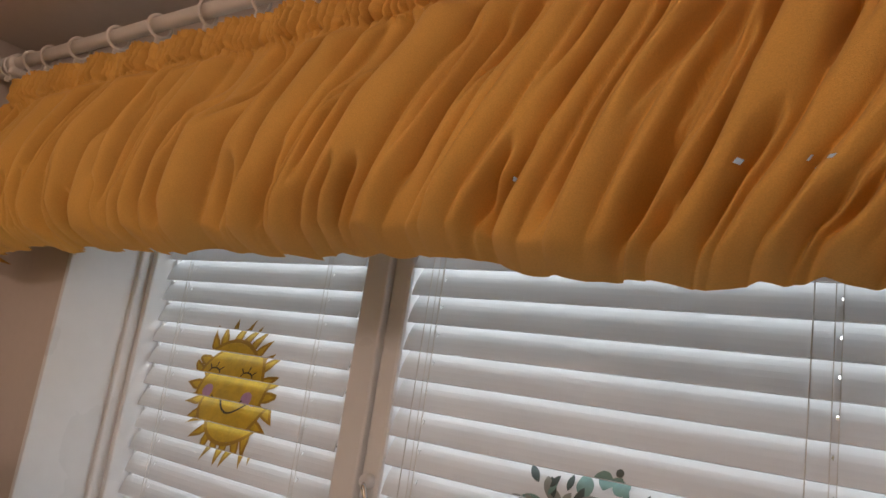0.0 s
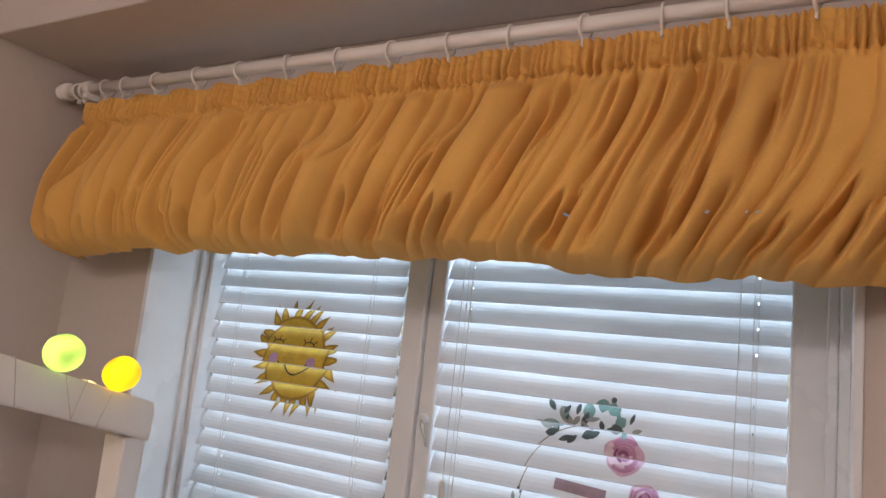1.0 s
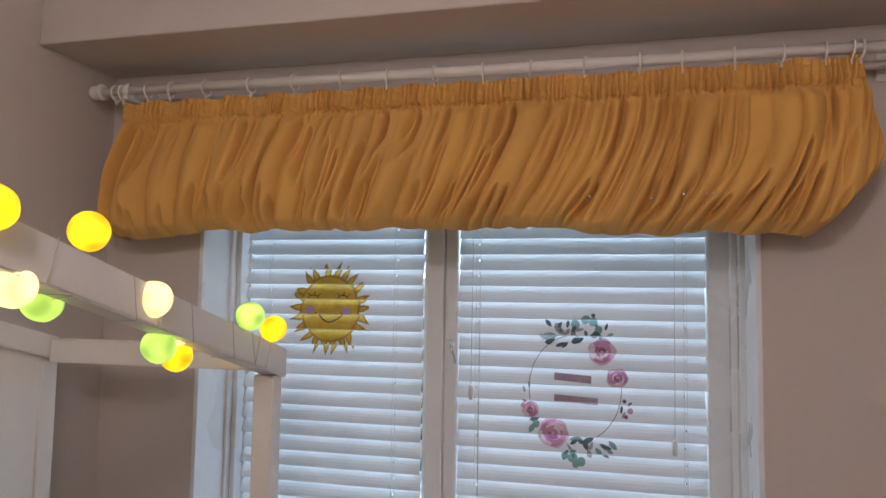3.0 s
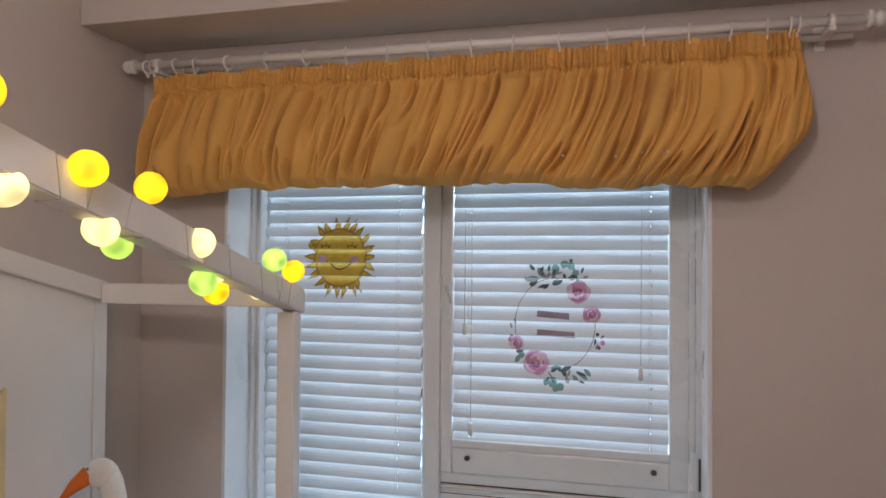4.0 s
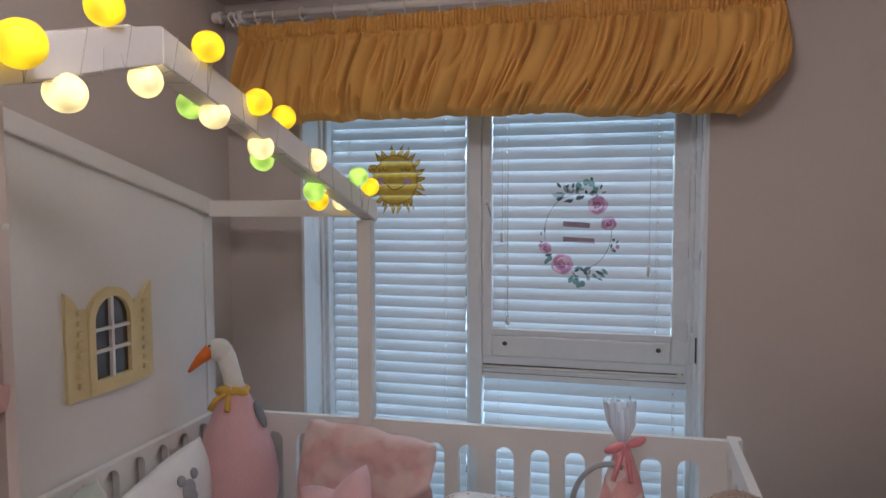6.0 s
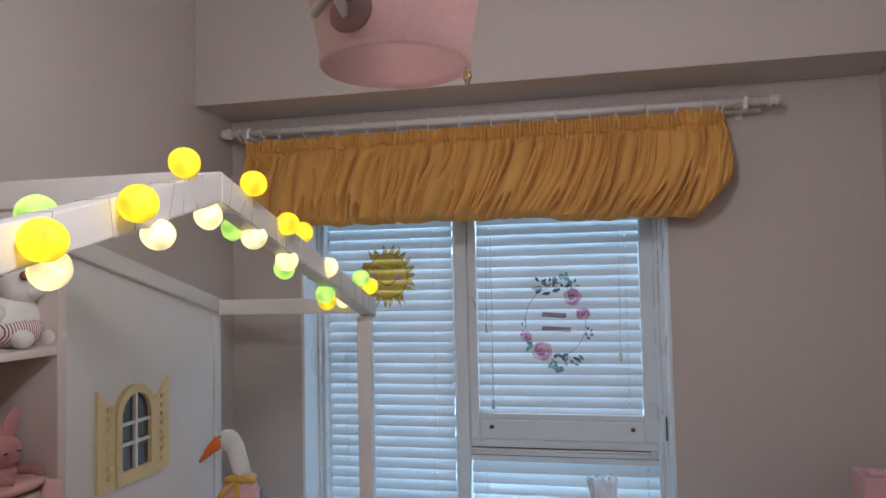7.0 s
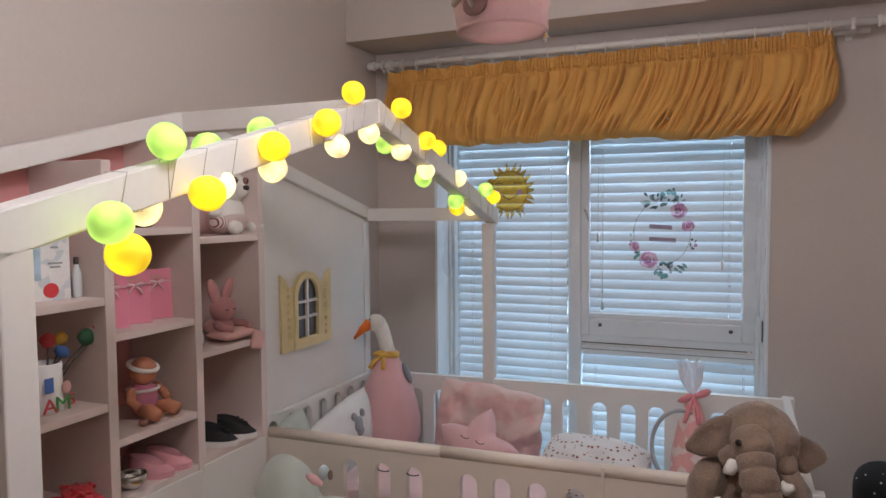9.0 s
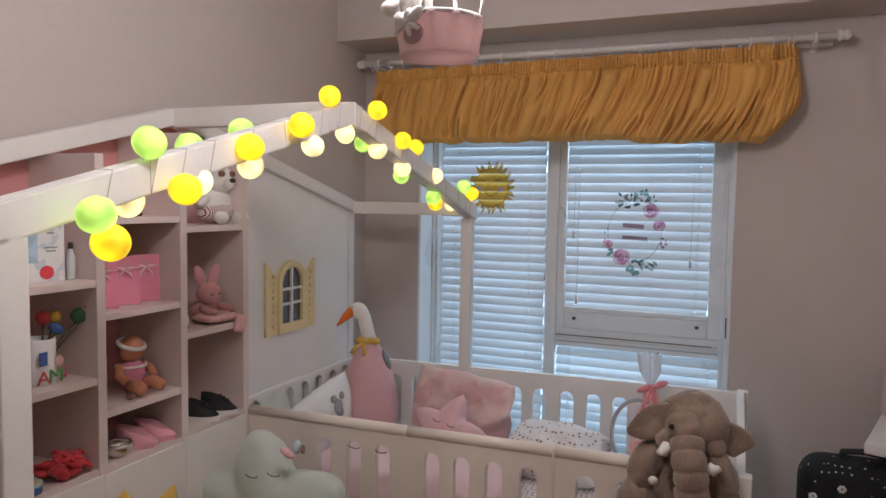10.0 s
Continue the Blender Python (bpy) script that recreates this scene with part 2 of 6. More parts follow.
# stepped bead of the outer frame
framing("frame_bead", WIN_L + 0.022, WIN_R - 0.026, WIN_B + 0.05, WIN_T - 0.05, FRONT_Y + 0.022, 0.90, (0.014, 0.016, 0.02, 0.02), window, upvc, 0.003)
part("mullion", boxed(-0.738, -0.690, 0.812, 0.90, WIN_B + 0.05, WIN_T - 0.05, 0.004), upvc, window)
part("transom", boxed(-0.690, WIN_R - 0.026, 0.832, 0.90, 0.752, 0.838, 0.004), upvc, window)
framing("sash", -0.690, 0.026, 0.826, 1.96, SASH_Y, 0.895, (0.036, 0.062, 0.05, 0.078), window, upvc, 0.006)
framing("sash", -1.276, -0.738, 0.11, 1.96, 0.838, 0.895, (0.010, 0.013, 0.05, 0.06), window, upvc, 0.004)
for x0, x1, z0, z1 in ((-1.27, -0.745, 0.15, 1.93), (-0.655, -0.035, 0.90, 1.93), (-0.690, 0.03, 0.11, 0.755)):
    pane = part("pane", boxed(x0, x1, GLASS_Y, GLASS_Y + 0.004, z0, z1), glass, window)
    pane.visible_shadow = False
bm = bmesh.new()
box(bm, 0.018, 0.034, 0.772, SASH_Y, 0.845, 0.945, 0.003)
part("hinge", bm, upvc, window)
part("hinge", boxed(0.036, 0.041, 0.768, 0.80, 0.85, 0.935, 0.001), metal_dark, window, "dark gap of the window hinge")
bm = bmesh.new()
tube(bm, [(-0.672, SASH_Y + 0.004, 1.382), (-0.672, SASH_Y - 0.012, 1.382), (-0.672, SASH_Y - 0.014, 1.382)], [0.011, 0.010, 0.006], 14)
lock = part("window_lock", bm, upvc, window, "small round white window lock", True)
bm = tube(bmesh.new(), [(-0.672, SASH_Y - 0.010, 1.382), (-0.668, SASH_Y - 0.016, 1.374), (-0.660, SASH_Y - 0.014, 1.352), (-0.656, SASH_Y - 0.010, 1.332)], [0.003, 0.0042, 0.0035, 0.0025], 8)
part("lever", bm, chrome, lock, "thin grey metal lever", True)
for x in (-0.605, -0.077):
    bm = bmesh.new()
    blob(bm, (x, SASH_Y - 0.006, 0.877), (0.009, 0.009, 0.008), seg=14)
    part("knob", bm, metal_dark, window, "small dark metal knob", True)
# thin rail above the lower light, with dark strips for its seam's shade
bm = bmesh.new()
tube(bm, [(-0.69, 0.824, 0.787), (-0.003, 0.824, 0.790)], 0.0035, 8)
box(bm, -0.015, 0.0, 0.815, 0.833, 0.779, 0.799, 0.002)
part("seal", boxed(-0.688, 0.004, 0.8285, 0.833, 0.794, 0.7975), metal_dark, window, "thin dark strip for the seam and its shade")
part("seal", boxed(-0.688, 0.020, 0.8285, 0.833, 0.7655, 0.7675), metal_dark, window, "thin dark strip for the seam and its shade")
part("blind_rail", bm, rod_white, window, "thin white rail below the sash")

# ---- venetian blinds ----
TILT_A, SLAT_W, PITCH = radians(63), 0.050, 0.0415


def slat_mesh(width, slots):
    """One bowed slat, with a narrow slot at each ladder cord."""
    bm = bmesh.new()
    c, s = math.cos(TILT_A), math.sin(TILT_A)

    def strip(u0, u1, xa, xb, n):
        lo, hi = [], []
        for i in range(n + 1):
            u = (u0 + (u1 - u0) * i / n) * SLAT_W
            sag = 0.0035 * (1 - (2 * u / SLAT_W) ** 2)
            for out, off in ((lo, -0.0012), (hi, 0.0012)):
                w = sag + off
                out.append((u * c - w * s, u * s + w * c))
        prism(bm, lo + hi[::-1], "x", xa, xb)

    xs = -width / 2
    for x in slots:
        strip(-0.5, 0.5, xs, x - 0.0012, 6)
        strip(-0.5, -0.02, x - 0.0012, x + 0.0012, 3)
        strip(0.10, 0.5, x - 0.0012, x + 0.0012, 3)
        xs = x + 0.0012
    strip(-0.5, 0.5, xs, width / 2, 6)
    return to_mesh(bm, "slat", slat_white)


BLIND_Y = 0.838


def blind(x0, x1, top, bottom, cords, y=BLIND_Y, label="", gaps={}):
    ob = thing("venetian_blind", ((x0 + x1) / 2, y, bottom), label, "blind", "venetian blinds")
    mesh = slat_mesh(x1 - x0, [x + 0.004 - (x0 + x1) / 2 for x in cords])
    count = int((top - bottom - 0.07) / PITCH)
    rnd = random.Random(int(1000 * (x1 - x0)) + 7)
    for k in range(count + 1):
        z = top - 0.05 - PITCH * k
        m = pose((x0 + x1) / 2 + rnd.uniform(-0.0025, 0.0025), y, z, rnd.uniform(-0.4, 0.4) + (gaps[k] if k in gaps else 0), rnd.uniform(-0.06, 0.06), 0)
        link_mesh("slat", mesh, ob, m)
    part("headrail", boxed(x0, x1, y - 0.018, y + 0.022, top - 0.025, top + 0.01, 0.002), upvc, ob)
    part("bottom_rail", boxed(x0 - 0.001, x1 + 0.001, y - 0.014, y + 0.012, bottom - 0.008, bottom + 0.016, 0.004), upvc, ob)
    for x in cords:
        bm = bmesh.new()
        tube(bm, [(x, y - 0.0155, top), (x + 0.001, y - 0.0155, (top + bottom) / 2), (x, y - 0.0155, bottom)], 0.0006, 5)
        tube(bm, [(x + 0.008, y - 0.0145, top), (x + 0.008, y - 0.0145, bottom)], 0.0005, 5)
        part("ladder_cord", bm, cord_white, ob)
    return ob


blind(-1.272, -0.7505, 1.98, 0.10, (-1.20, -0.83), label="white venetian blind, closed slats, on the narrow sash")
right_blind = blind(-0.653, -0.0375, 1.98, 0.912, (-0.605, -0.09), label="white venetian blind, closed slats, on the wide sash")
blind(-0.686, 0.020, 0.768, 0.11, (-0.63, -0.03), y=0.848, label="white venetian blind with a gap below its top rail", gaps={0: -20, 1: -14, 2: -18, 3: -12, 4: -7, 6: -12, 8: -8})
for x, z in ((-0.595, 0.945), (-0.615, 1.24), (-0.112, 1.13)):
    bm = bmesh.new()
    lathe(bm, (x, BLIND_Y - 0.022, z), [(0.0025, 0.038), (0.006, 0.032), (0.007, 0.004), (0.004, 0)], 10)
    tube(bm, [(x, BLIND_Y - 0.022, z + 0.036), (x + 0.004, BLIND_Y - 0.019, 1.95)], 0.0008, 5)
    part("cord_tassel", bm, cord_white, right_blind, "clear plastic pull tassel on its cord", True)

# ---- curtain rods and valance ----
ROD_Y, ROD_Z = 0.540, 2.0155
rod = thing("curtain_rod", (-0.57, ROD_Y, ROD_Z), "white double curtain rod with round finials and rings", "curtain rod")
rod.rotation_euler[1] = 0.006     # hangs a little lower at the free end
bm = bmesh.new()
tube(bm, [(-1.547, ROD_Y, ROD_Z), (0.375, ROD_Y, ROD_Z)], 0.0118, 16)
part("rod", bm, rod_white, rod, "", True)
bm = bmesh.new()
tube(bm, [(-1.53, 0.602, 1.998), (0.36, 0.602, 1.998)], 0.009, 12)
part("rod", bm, rod_white, rod, "thinner white rear rod", True)
for x, d in ((-1.547, -1), (0.375, 1)):
    bm = bmesh.new()
    prof = [(0.0, 0.018), (0.004, 0.021), (0.010, 0.021), (0.013, 0.015), (0.019, 0.015), (0.025, 0.019), (0.033, 0.017), (0.040, 0.010), (0.043, 0.002)]
    tube(bm, [(x + d * (a - 0.004), ROD_Y, ROD_Z) for a, _ in prof], [r for _, r in prof], 16)
    part("finial", bm, rod_white, rod, "turned white finial", True)
    bm = bmesh.new()
    box(bm, x - d * 0.075 - 0.008, x - d * 0.075 + 0.008, ROD_Y - 0.012, WALL_Y, 1.991, 2.005, 0.003)
    box(bm, x - d * 0.075 - 0.012, x - d * 0.075 + 0.012, WALL_Y - 0.008, WALL_Y, 1.975, 2.035, 0.003)
    tube(bm, [(x - d * 0.075 - 0.007, ROD_Y, ROD_Z), (x - d * 0.075 + 0.007, ROD_Y, ROD_Z)], 0.0185, 14)
    part("bracket", bm, rod_white, rod, "", True)
bm = bmesh.new()
tube(bm, [(0, 0.0185 * math.cos(a), 0.0185 * math.sin(a)) for a in [k * math.tau / 24 for k in range(24)]], 0.0027, 7, closed=True)
box(bm, -0.002, 0.002, -0.0045, 0.0045, -0.029, -0.019, 0.001)
ring_mesh = to_mesh(bm, "ring", rod_white, True)
rnd = random.Random(4)
ring_x = [-1.505, -1.484, -1.41, -1.345, -1.243, -1.12, -1.003, -0.884, -0.767, -0.651, -0.539, -0.432, -0.311, -0.198, -0.11, -0.006, 0.083, 0.165, 0.213, 0.229]
for x in ring_x:
    link_mesh("ring", ring_mesh, rod, pose(x, ROD_Y, ROD_Z - 0.0045, 0, rnd.uniform(-5, 5), rnd.uniform(-14, 14)))


def smooth(a, lo, hi):
    t = np.clip((a - lo) / (hi - lo), 0, 1)
    return t * t * (3 - 2 * t)


def waves(x, rnd, count, short, long):
    """A sum of random waves between two lengths, about -1 to 1."""
    out = 0 * x
    for _ in range(count):
        out = out + np.sin(x * math.tau / rnd.uniform(short, long) + rnd.uniform(0, 6.3)) / count ** 0.5
    return out


def slant(x):
    """How far a fold drifts sideways from heading to hem."""
    return 0.030 + 0.100 * smooth(x, -1.38, -0.35) - 0.060 * smooth(x, -0.12, 0.22)


def pleats(seed):
    """Fold after fold along the cloth: edges, heights, and where each begins and ends."""
    r = random.Random(seed)
    edges, rows = [-1.60], []
    while edges[-1] < 0.46:
        wide = r.choice((0.026, 0.042, 0.056, 0.078)) if edges[-1] < -0.45 else r.choice((0.018, 0.027, 0.034, 0.046))
        edges.append(edges[-1] + wide * r.uniform(0.85, 1.15))
        kind = r.choice("FFFAB")
        start = 0.0 if kind != "B" else r.uniform(0.2, 0.5)
        stop = 1.7 if kind != "A" else r.uniform(0.8, 1.1)
        rows.append((min(1.3, (wide / 0.042) ** 0.7) * r.uniform(0.75, 1.15), start, stop, r.uniform(0.30, 0.62)))
    return np.array(edges), np.array(rows)


def tucks(seed):
    """Short deep tucks where the hem is drawn in and where the cloth leaves the tape."""
    r = random.Random(seed)
    # the two long ones close the gathered end at the wall
    out = [(-1.452, 0.05, 0.86, 0.060, 0.0075, 1.0), (-1.398, 0.10, 0.62, 0.030, 0.006, 1.5)]
    for _ in range(52):
        v0 = r.uniform(0.60, 0.82)
        out.append((r.uniform(-1.45, 0.34), v0, r.uniform(1.05, 1.5), r.uniform(0.016, 0.034), r.uniform(0.0030, 0.0052), r.choice((1.0, 2.2))))
    for _ in range(44):
        out.append((r.uniform(-1.45, 0.25), 0.12, r.uniform(0.38, 0.75), r.uniform(0.010, 0.026), r.uniform(0.0028, 0.005), r.choice((1.0, 2.2))))
    for _ in range(26):
        v0 = r.uniform(0.25, 0.5)
        out.append((r.uniform(-1.30, 0.34), v0, v0 + r.uniform(0.35, 0.7), r.uniform(0.010, 0.028), r.uniform(0.0028, 0.005), r.choice((1.0, 2.2))))
    return out


# holes cut in the cloth, standing in for window light through the weave
LIGHT_HOLES = [(-0.301, 1.728), (-0.176, 1.726), (-0.115, 1.726), (-0.104, 1.726), (-0.070, 1.726), (-0.060, 1.725)]


def valance_mesh(v_from, v_to, rows, nu, name):
    v = np.linspace(v_from, v_to, rows + 1)[:, None]
    u = np.linspace(0, 1, nu + 1)[None, :]
    left = -1.510 + 0.016 * v - 0.03 * np.maximum(0, v - 0.3)
    right = 0.252 + 0.016 * np.sin(math.pi * v) - 0.118 * np.maximum(0, (v - 0.55) / 0.45) ** 1.9
    x = left + (right - left) * u
    rnd = random.Random(21)
    # hem drawn up unevenly, lower beside the wide sash
    hem = 1.656 + 0.004 * waves(x, rnd, 5, 0.09, 0.4) - 0.004 * np.abs(np.sin(x * 46 + waves(x, rnd, 3, 0.2, 0.5)))
    hem = hem - 0.015 * smooth(x, -0.40, -0.24) - 0.016 * smooth(-x, 1.22, 1.40)
    top = 1.990 + 0.003 * (x + 0.57) + 0.0025 * waves(x, rnd, 4, 0.05, 0.3) + 0.003 * np.cos((x + 0.006) * math.tau / 0.115)
    drift = 1.15 * slant(x) * np.maximum(0, v - 0.12) ** 1.9
    s = x + drift
    body = smooth(v, 0.13, 0.25)
    # folds run from the tape towards the hem, with crisp creases between rounded ridges
    s = s + body * 0.004 * waves(s + 0.4 * v, rnd, 3, 0.25, 0.6)
    edges, rows_of = pleats(31)
    k = np.clip(np.searchsorted(edges, s) - 1, 0, len(rows_of) - 1)
    t = np.clip((s - edges[k]) / (edges[k + 1] - edges[k]), 0, 1)
    peak = rows_of[k, 3]
    t = np.where(t < peak, 0.5 * t / peak, 0.5 + 0.5 * (t - peak) / (1 - peak))
    live = smooth(v, rows_of[k, 1], rows_of[k, 1] + 0.2) * (1 - smooth(v, rows_of[k, 2] - 0.3, rows_of[k, 2]))
    d = body * 0.026 * rows_of[k, 0] * np.maximum(np.sin(math.pi * t), 0) ** 0.50 * (0.10 + 0.90 * live)
    d = d + body * (0.005 * waves(s, rnd, 4, 0.08, 0.2) + 0.0012 * waves(s - 0.1 * v, rnd, 4, 0.04, 0.08))
    cut = 0 * d
    for x0, v0, v1, depth, width, flank in tucks(13):
        a = s - x0
        w = np.where(a > 0, width, width * flank)
        cut = cut + depth * smooth(v, v0, v0 + 0.12) * (1 - smooth(v, v1 - 0.25, v1)) * np.exp(-(np.abs(a) / w) ** 1.4)
    ease = 1 - 0.66 * smooth(v, 0.84, 1.0)
    d = (d - 0.048 * np.tanh(cut / 0.022) * body) * ease
    # tight pleats of the heading tape
    head = 1 - smooth(v, 0.135, 0.19)
    phase = x / 0.0135 + 0.35 * waves(x, rnd, 5, 0.05, 0.2) + 0.12 * waves(x + 0.1 * v, rnd, 3, 0.02, 0.05)
    pleat = np.abs(np.sin(math.pi * phase)) ** 0.5
    uneven = np.clip(0.75 + 0.35 * waves(x, rnd, 5, 0.03, 0.2), 0.25, 1.2)
    d = d + head * 0.025 * (pleat - 0.5) * uneven * (0.75 + 0.5 * smooth(v, 0.0, 0.13))
    wander = 0.010 * waves(x, rnd, 4, 0.04, 0.16)
    for vs, amount in ((0.142, 0.012), (0.085, 0.002), (0.030, 0.003)):
        d = d - amount * np.clip(0.8 + 0.5 * waves(x, rnd, 4, 0.012, 0.06), 0.1, 1.5) * np.exp(-((v - vs - wander) / 0.011) ** 2)
    belly = 0.026 * np.sin(math.pi * np.clip((v - 0.17) / 0.9, 0, 1) ** 1.4)
    y = 0.542 - 0.030 * smooth(v, 0.10, 0.60) - d - belly * body
    z = top + (hem - top) * v + 0.05 * cut * smooth(v, 0.8, 1.0) * 0.5
    # the hem is turned back under, the ends fall back to the wall
    y = y + 0.040 * np.maximum(0, (v - 0.93) / 0.07) ** 1.6
    y = y + 0.10 * np.maximum(0, 1 - u * (right - left) / 0.030) ** 2 + 0.10 * np.maximum(0, 1 - (1 - u) * (right - left) / 0.028) ** 2
    grid = np.stack([x, y, z], axis=-1).reshape(-1, 3)
    faces = []
    for j in range(rows):
        for i in range(nu):
            a = j * (nu + 1) + i
            px, pz = grid[a, 0], grid[a, 2]
            if not any(abs(px - hx) < 0.0022 and abs(pz + 0.012 - hz) < 0.0014 for hx, hz in LIGHT_HOLES):
                faces.append((a, a + 1, a + nu + 2, a + nu + 1))
    mesh = bpy.data.meshes.new(name)
    mesh.from_pydata(grid.tolist(), [], faces)
    mesh.materials.append(mustard)
    mesh.polygons.foreach_set("use_smooth", [True] * len(mesh.polygons))
    return mesh


valance = thing("valance", (-0.62, 0.5, 1.64), "mustard yellow gathered cloth valance hanging below the rod", "curtain")
link_mesh("heading", valance_mesh(0.0, 0.16, 24, 1300, "heading"), valance, None, "tightly gathered mustard heading tape")
link_mesh("skirt", valance_mesh(0.16, 1.0, 88, 1100, "skirt"), valance, None, "slanting folds of mustard cloth, hem drawn in")

# ---- house bed: shelving side, gables, rails ----
SHELF_X = -1.345     # front edges of the shelving
PANEL_X = -1.517     # front of the panel with the small window
bed = thing("house_bed", (-0.65, -0.6, 0), "white lacquered house-shaped cot bed with shelving and gabled roof frame", "bed")
PEAK_Y, PEAK_Z, EAVE_Z = -0.686, 1.661, 1.384
GL, GR = -1.715, 0.402


def roof_z(y):
    return PEAK_Z + (EAVE_Z - PEAK_Z) * (abs(y - PEAK_Y) / ((GR - PEAK_Y) if y > PEAK_Y else (PEAK_Y - GL)))


def skewed(bm, k=-0.042):
    """The front gable stands a little out of square with the wall."""
    for v in bm.verts:
        v.co.x += k * (v.co.y - PEAK_Y)
    return bm


def rafter(x0, x1, ya, yb, drop, skew=False, lift=0.0):
    """One sloping beam from ya down to yb under the roof line."""
    bm = bmesh.new()
    prism(bm, [(ya, roof_z(ya) + lift), (yb, roof_z(yb) + lift), (yb, roof_z(yb) - drop), (ya, roof_z(ya) - drop)], "x", x0, x1)
    bmesh.ops.bevel(bm, geom=bm.edges[:], offset=0.003, segments=2, affect="EDGES")
    part("rafter", skewed(bm) if skew else bm, white_lacquer, bed)


FX0, FX1 = -0.932, -0.886
rafter(FX0, FX1, PEAK_Y, GL, 0.060, True)
rafter(FX0, FX1, PEAK_Y, GR, 0.060, True)
rafter(PANEL_X - 0.035, PANEL_X + 0.022, PEAK_Y, GL, 0.045, lift=0.006)
rafter(PANEL_X - 0.035, PANEL_X + 0.022, PEAK_Y, 0.385, 0.045, lift=0.006)
part("ridge_beam", boxed(PANEL_X + 0.022, FX0, PEAK_Y - 0.022, PEAK_Y + 0.022, PEAK_Z - 0.056, PEAK_Z + 0.001, 0.003), white_lacquer, bed)
part("eave_beam", boxed(PANEL_X + 0.023, -0.984, 0.352, 0.397, 1.340, 1.392, 0.003), white_lacquer, bed)
part("eave_beam", boxed(PANEL_X + 0.022, -0.892, GL, GL + 0.045, 1.328, 1.380, 0.003), white_lacquer, bed)
part("post", skewed(boxed(FX0 - 0.010, FX1 - 0.010, 0.358, 0.401, 0, roof_z(0.39) - 0.056, 0.003)), white_lacquer, bed)
part("post", skewed(boxed(FX0, FX1, GL + 0.002, GL + 0.050, 0, roof_z(GL) - 0.045, 0.003)), white_lacquer, bed)

# shelving: uprights, boards, pink back
DIV = [-1.690, -1.385, -1.107, -0.830, -0.563]
TH = 0.013
BACK_X = -1.575
for y in DIV:
    part("upright", boxed(BACK_X, SHELF_X, y - TH, y + TH, 0.0, roof_z(y) - 0.048, 0.0015), shelf_white, bed)
SHELVES = {0: (1.094, 0.859, 0.715), 1: (1.187, 0.948, 0.721), 2: (1.338, 1.101, 0.858, 0.719), 3: (1.309, 1.008, 0.727)}
for c, zs in SHELVES.items():
    a, b = DIV[c] + TH, DIV[c + 1] - TH
    for k, z in enumerate(zs):
        part("shelf_board", boxed(BACK_X, SHELF_X - 0.002, a, b, z - 0.010, z + 0.008, 0.0015), shelf_white, bed)
    y0, y1 = DIV[c] - 0.01, DIV[c + 1] + 0.01
    top_edge = [(y1, roof_z(y1) - 0.03)] + ([(PEAK_Y, PEAK_Z - 0.03)] if y0 < PEAK_Y < y1 else []) + [(y0, roof_z(y0) - 0.03)]
    part("back_board", prism(bmesh.new(), [(y0, 0.3), (y1, 0.3)] + top_edge, "x", BACK_X - 0.010, BACK_X), shelf_pink, bed, "pale pink back board")
    part("base_panel", boxed(SHELF_X - 0.016, SHELF_X + 0.002, a - 0.012, b + 0.012, 0.0, zs[-1] - 0.010, 0.0015), white_lacquer, bed)
# panel with the small window
bm = bmesh.new()
prism(bm, [(-0.548, 0.2), (0.392, 0.2), (0.392, roof_z(0.392) - 0.03), (-0.548, roof_z(-0.548) - 0.03)], "x", PANEL_X - 0.02, PANEL_X)
part("back_panel", bm, white_lacquer, bed)
part("post", boxed(PANEL_X - 0.02, PANEL_X + 0.006, 0.352, 0.398, 0, 1.34, 0.003), white_lacquer, bed)


# cot rails with arched slots
def arched_rail(along, lo, hi, cross, slots, slot_w, top, bottom, arch, name, thick=0.022, mat=white_lacquer, slope=0.016):
    """A top rail with a scalloped lower edge, bars between the slots, and a bottom rail; along is 'x' or 'y'."""
    low = arch - slot_w / 2
    c0, c1 = cross - thick / 2, cross + thick / 2

    def tip(bm):
        for v in bm.verts:
            v.co.z += slope * (v.co.x + 0.65)
        return bm

    pts = [(hi, top), (lo, top), (lo, low)]
    for s in sorted(slots):
        pts.append((s - slot_w / 2, low))
        pts += [(s + slot_w / 2 * math.cos(math.pi * (1 - k / 12)), low + slot_w / 2 * math.sin(math.pi * k / 12)) for k in range(1, 12)]
        pts.append((s + slot_w / 2, low))
    pts.append((hi, low))
    bm = bmesh.new()
    prism(bm, pts, "y" if along == "x" else "x", c0, c1)
    part(name, tip(bm), mat, bed)
    edges = [lo] + [v for s in sorted(slots) for v in (s - slot_w / 2, s + slot_w / 2)] + [hi]
    for a, b in zip(edges[::2], edges[1::2]):
        if b - a > 0.002:
            part("bar", tip(boxed(*((a, b, c0, c1) if along == "x" else (c0, c1, a, b)), bottom + 0.06, low)), mat, bed)
    part("bottom_rail", tip(boxed(*((lo, hi, c0, c1) if along == "x" else (c0, c1, lo, hi)), bottom, bottom + 0.06)), mat, bed)


